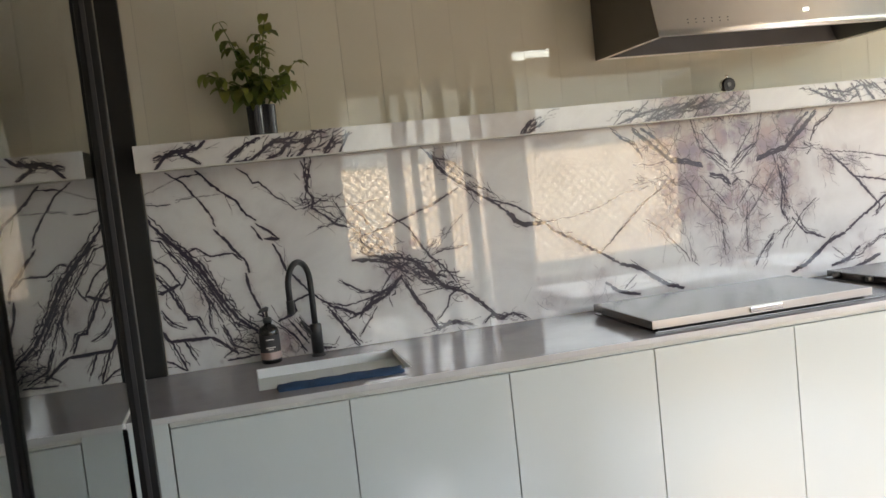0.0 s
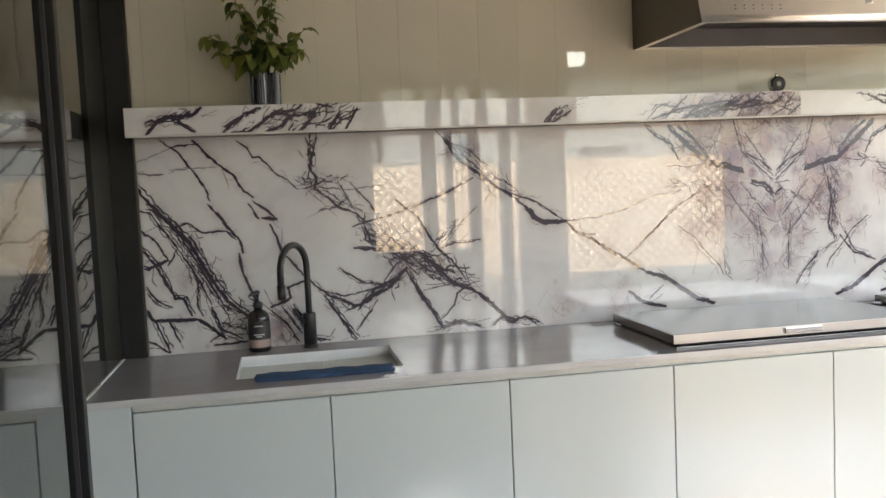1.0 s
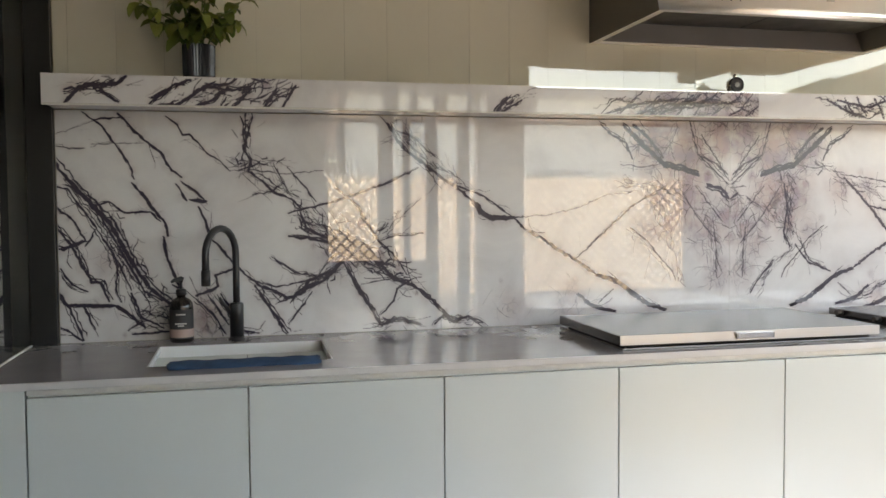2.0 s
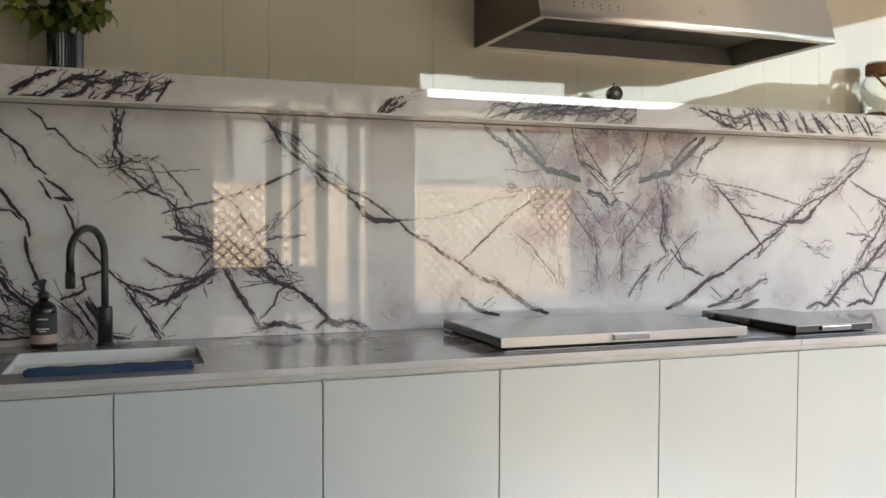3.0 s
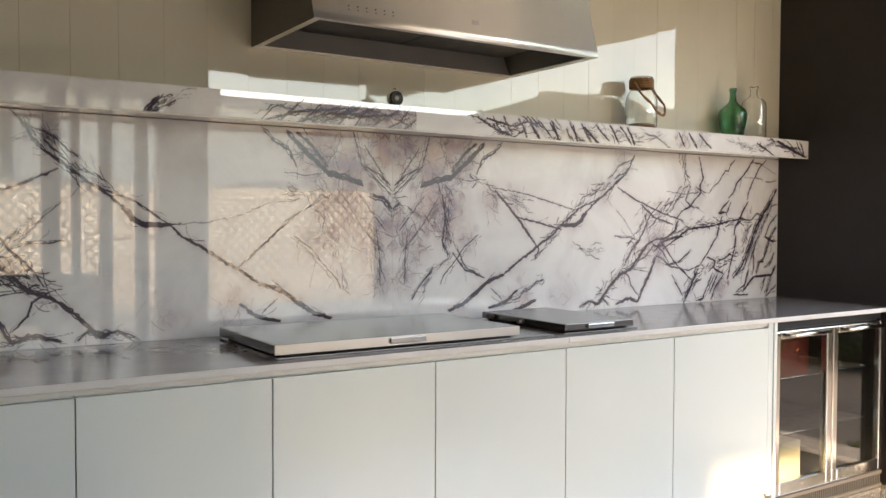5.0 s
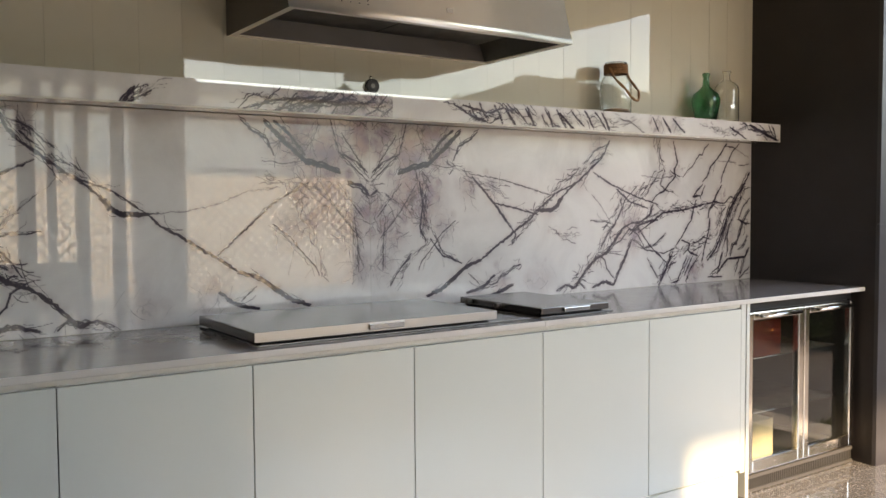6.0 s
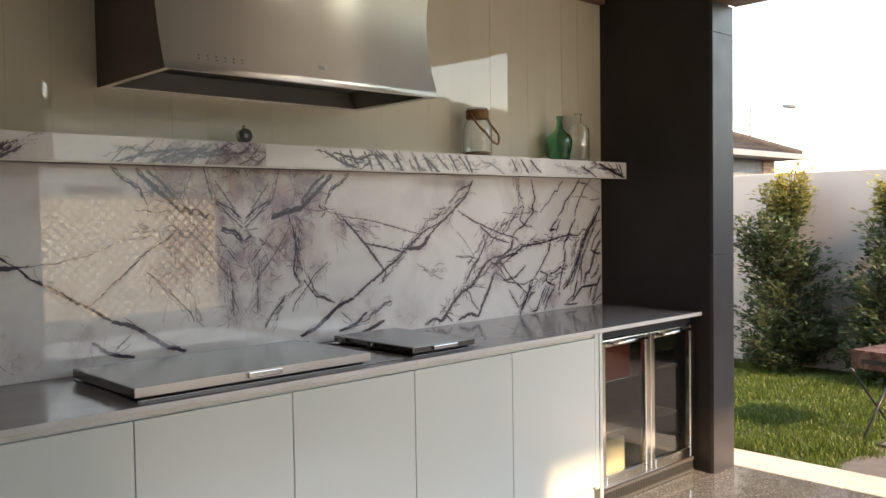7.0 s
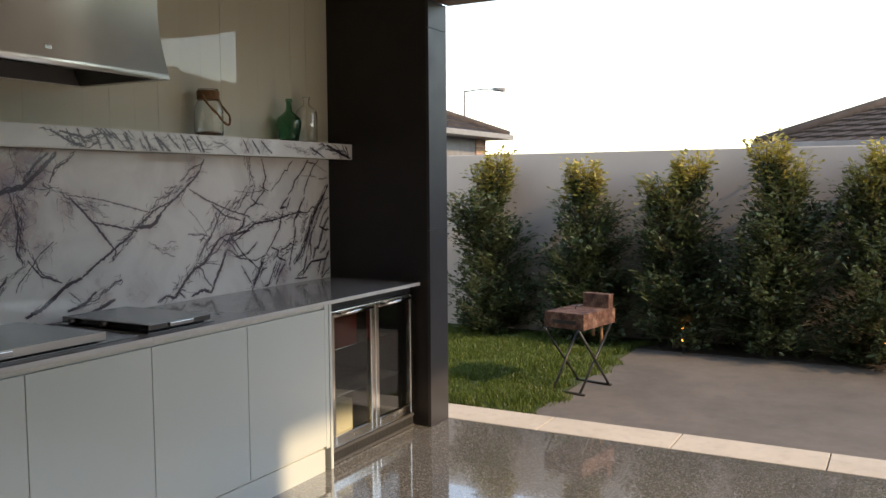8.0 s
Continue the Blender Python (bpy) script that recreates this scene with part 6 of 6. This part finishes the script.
def lattice_fence():
    x0, x1, y, z0, z1 = -3.0, 4.25, -8.0, 0.2, 1.75
    e = empty("lattice_fence", (x0 + x1) / 2, y, 0)
    part("plinth", box(x0, x1, y - 0.08, y + 0.08, -0.06, z0, 0.01), "lattice", e, "low cream plinth")
    step, hw = 0.146, 0.0115
    for s in (-1, 1):
        bm = bmesh.new()
        k = x0 - (z1 - z0) if s > 0 else x0
        while k < (x1 if s > 0 else x1 + (z1 - z0)):
            t0, t1 = 0.0, z1 - z0
            if s > 0:
                t0, t1 = max(0, x0 - k), min(t1, x1 - k)
            else:
                t0, t1 = max(0, k - x1), min(t1, k - x0)
            if t1 > t0 + 0.01:
                yy = y + 0.008 * s
                pa, pb = Vector((k + s * t0, yy, z0 + t0)), Vector((k + s * t1, yy, z0 + t1))
                n = Vector((-s * 1.0, 0, 1.0)).normalized() * hw if s > 0 else Vector((1.0, 0, 1.0)).normalized() * hw
                v = [bm.verts.new(p + q + Vector((0, dy, 0))) for dy in (-0.007, 0.007) for p, q in ((pa, -n), (pb, -n), (pb, n), (pa, n))]
                for f in ((0, 1, 2, 3), (7, 6, 5, 4), (0, 4, 5, 1), (1, 5, 6, 2), (2, 6, 7, 3), (3, 7, 4, 0)):
                    bm.faces.new([v[i] for i in f])
            k += step
        bmesh.ops.recalc_face_normals(bm, faces=bm.faces)
        part("lattice_panel", bm, "slat", e, "crossed diagonal slats")
    # Backing sheet added so the lattice openings glow in reflections.
    bm = bmesh.new()
    bm.faces.new([bm.verts.new(p) for p in ((x0, y - 0.064, z0 + 0.002), (x1, y - 0.064, z0 + 0.002), (x1, y - 0.064, z1), (x0, y - 0.064, z1))])
    part("shade_cloth", bm, "sheet", e, "translucent cream sheet added behind the slats to glow")
    part("top_rail", box(x0, x1, y - 0.03, y + 0.03, z1 + 0.0005, z1 + 0.05, 0.005), "lattice", e)
    n = 2
    for i in range(n):
        xx = x0 + (x1 - x0) * i / (n - 1)
        part("post", box(xx - 0.04, xx + 0.04, y - 0.06, y - 0.02, z0, z1 + 0.05, 0.004), "lattice", e)
    tagged(e, "diagonal lattice fence with an added glowing cream backing", "fence")


lattice_fence()


# ---- wall tiles, last: stacked tall tiles with fine joints ----
def tiles():
    rng = random.Random(4)
    x = -2.4
    xs = [(-2.445, -2.4)]
    while x < 2.46:
        xs.append((x, min(x + 0.15, 2.47)))
        x += 0.15
    me = None
    for a, b in xs:
        wide = b - a - 0.0006
        if me is None:
            ob = part("wall_tile", box(-0.5, 0.5, 0.0, 0.018, 0.0, 0.992, 0.0), "tile", north)
            me = ob.data
        else:
            ob = new("wall_tile", me)
            ob.parent = north
        ob.matrix_basis = pose((a + b) / 2, 0.0025, 1.7565, rng.gauss(0, 0.10), 0, rng.gauss(0, 0.16)) @ Matrix.Diagonal((wide, 1, 1, 1))


tiles()
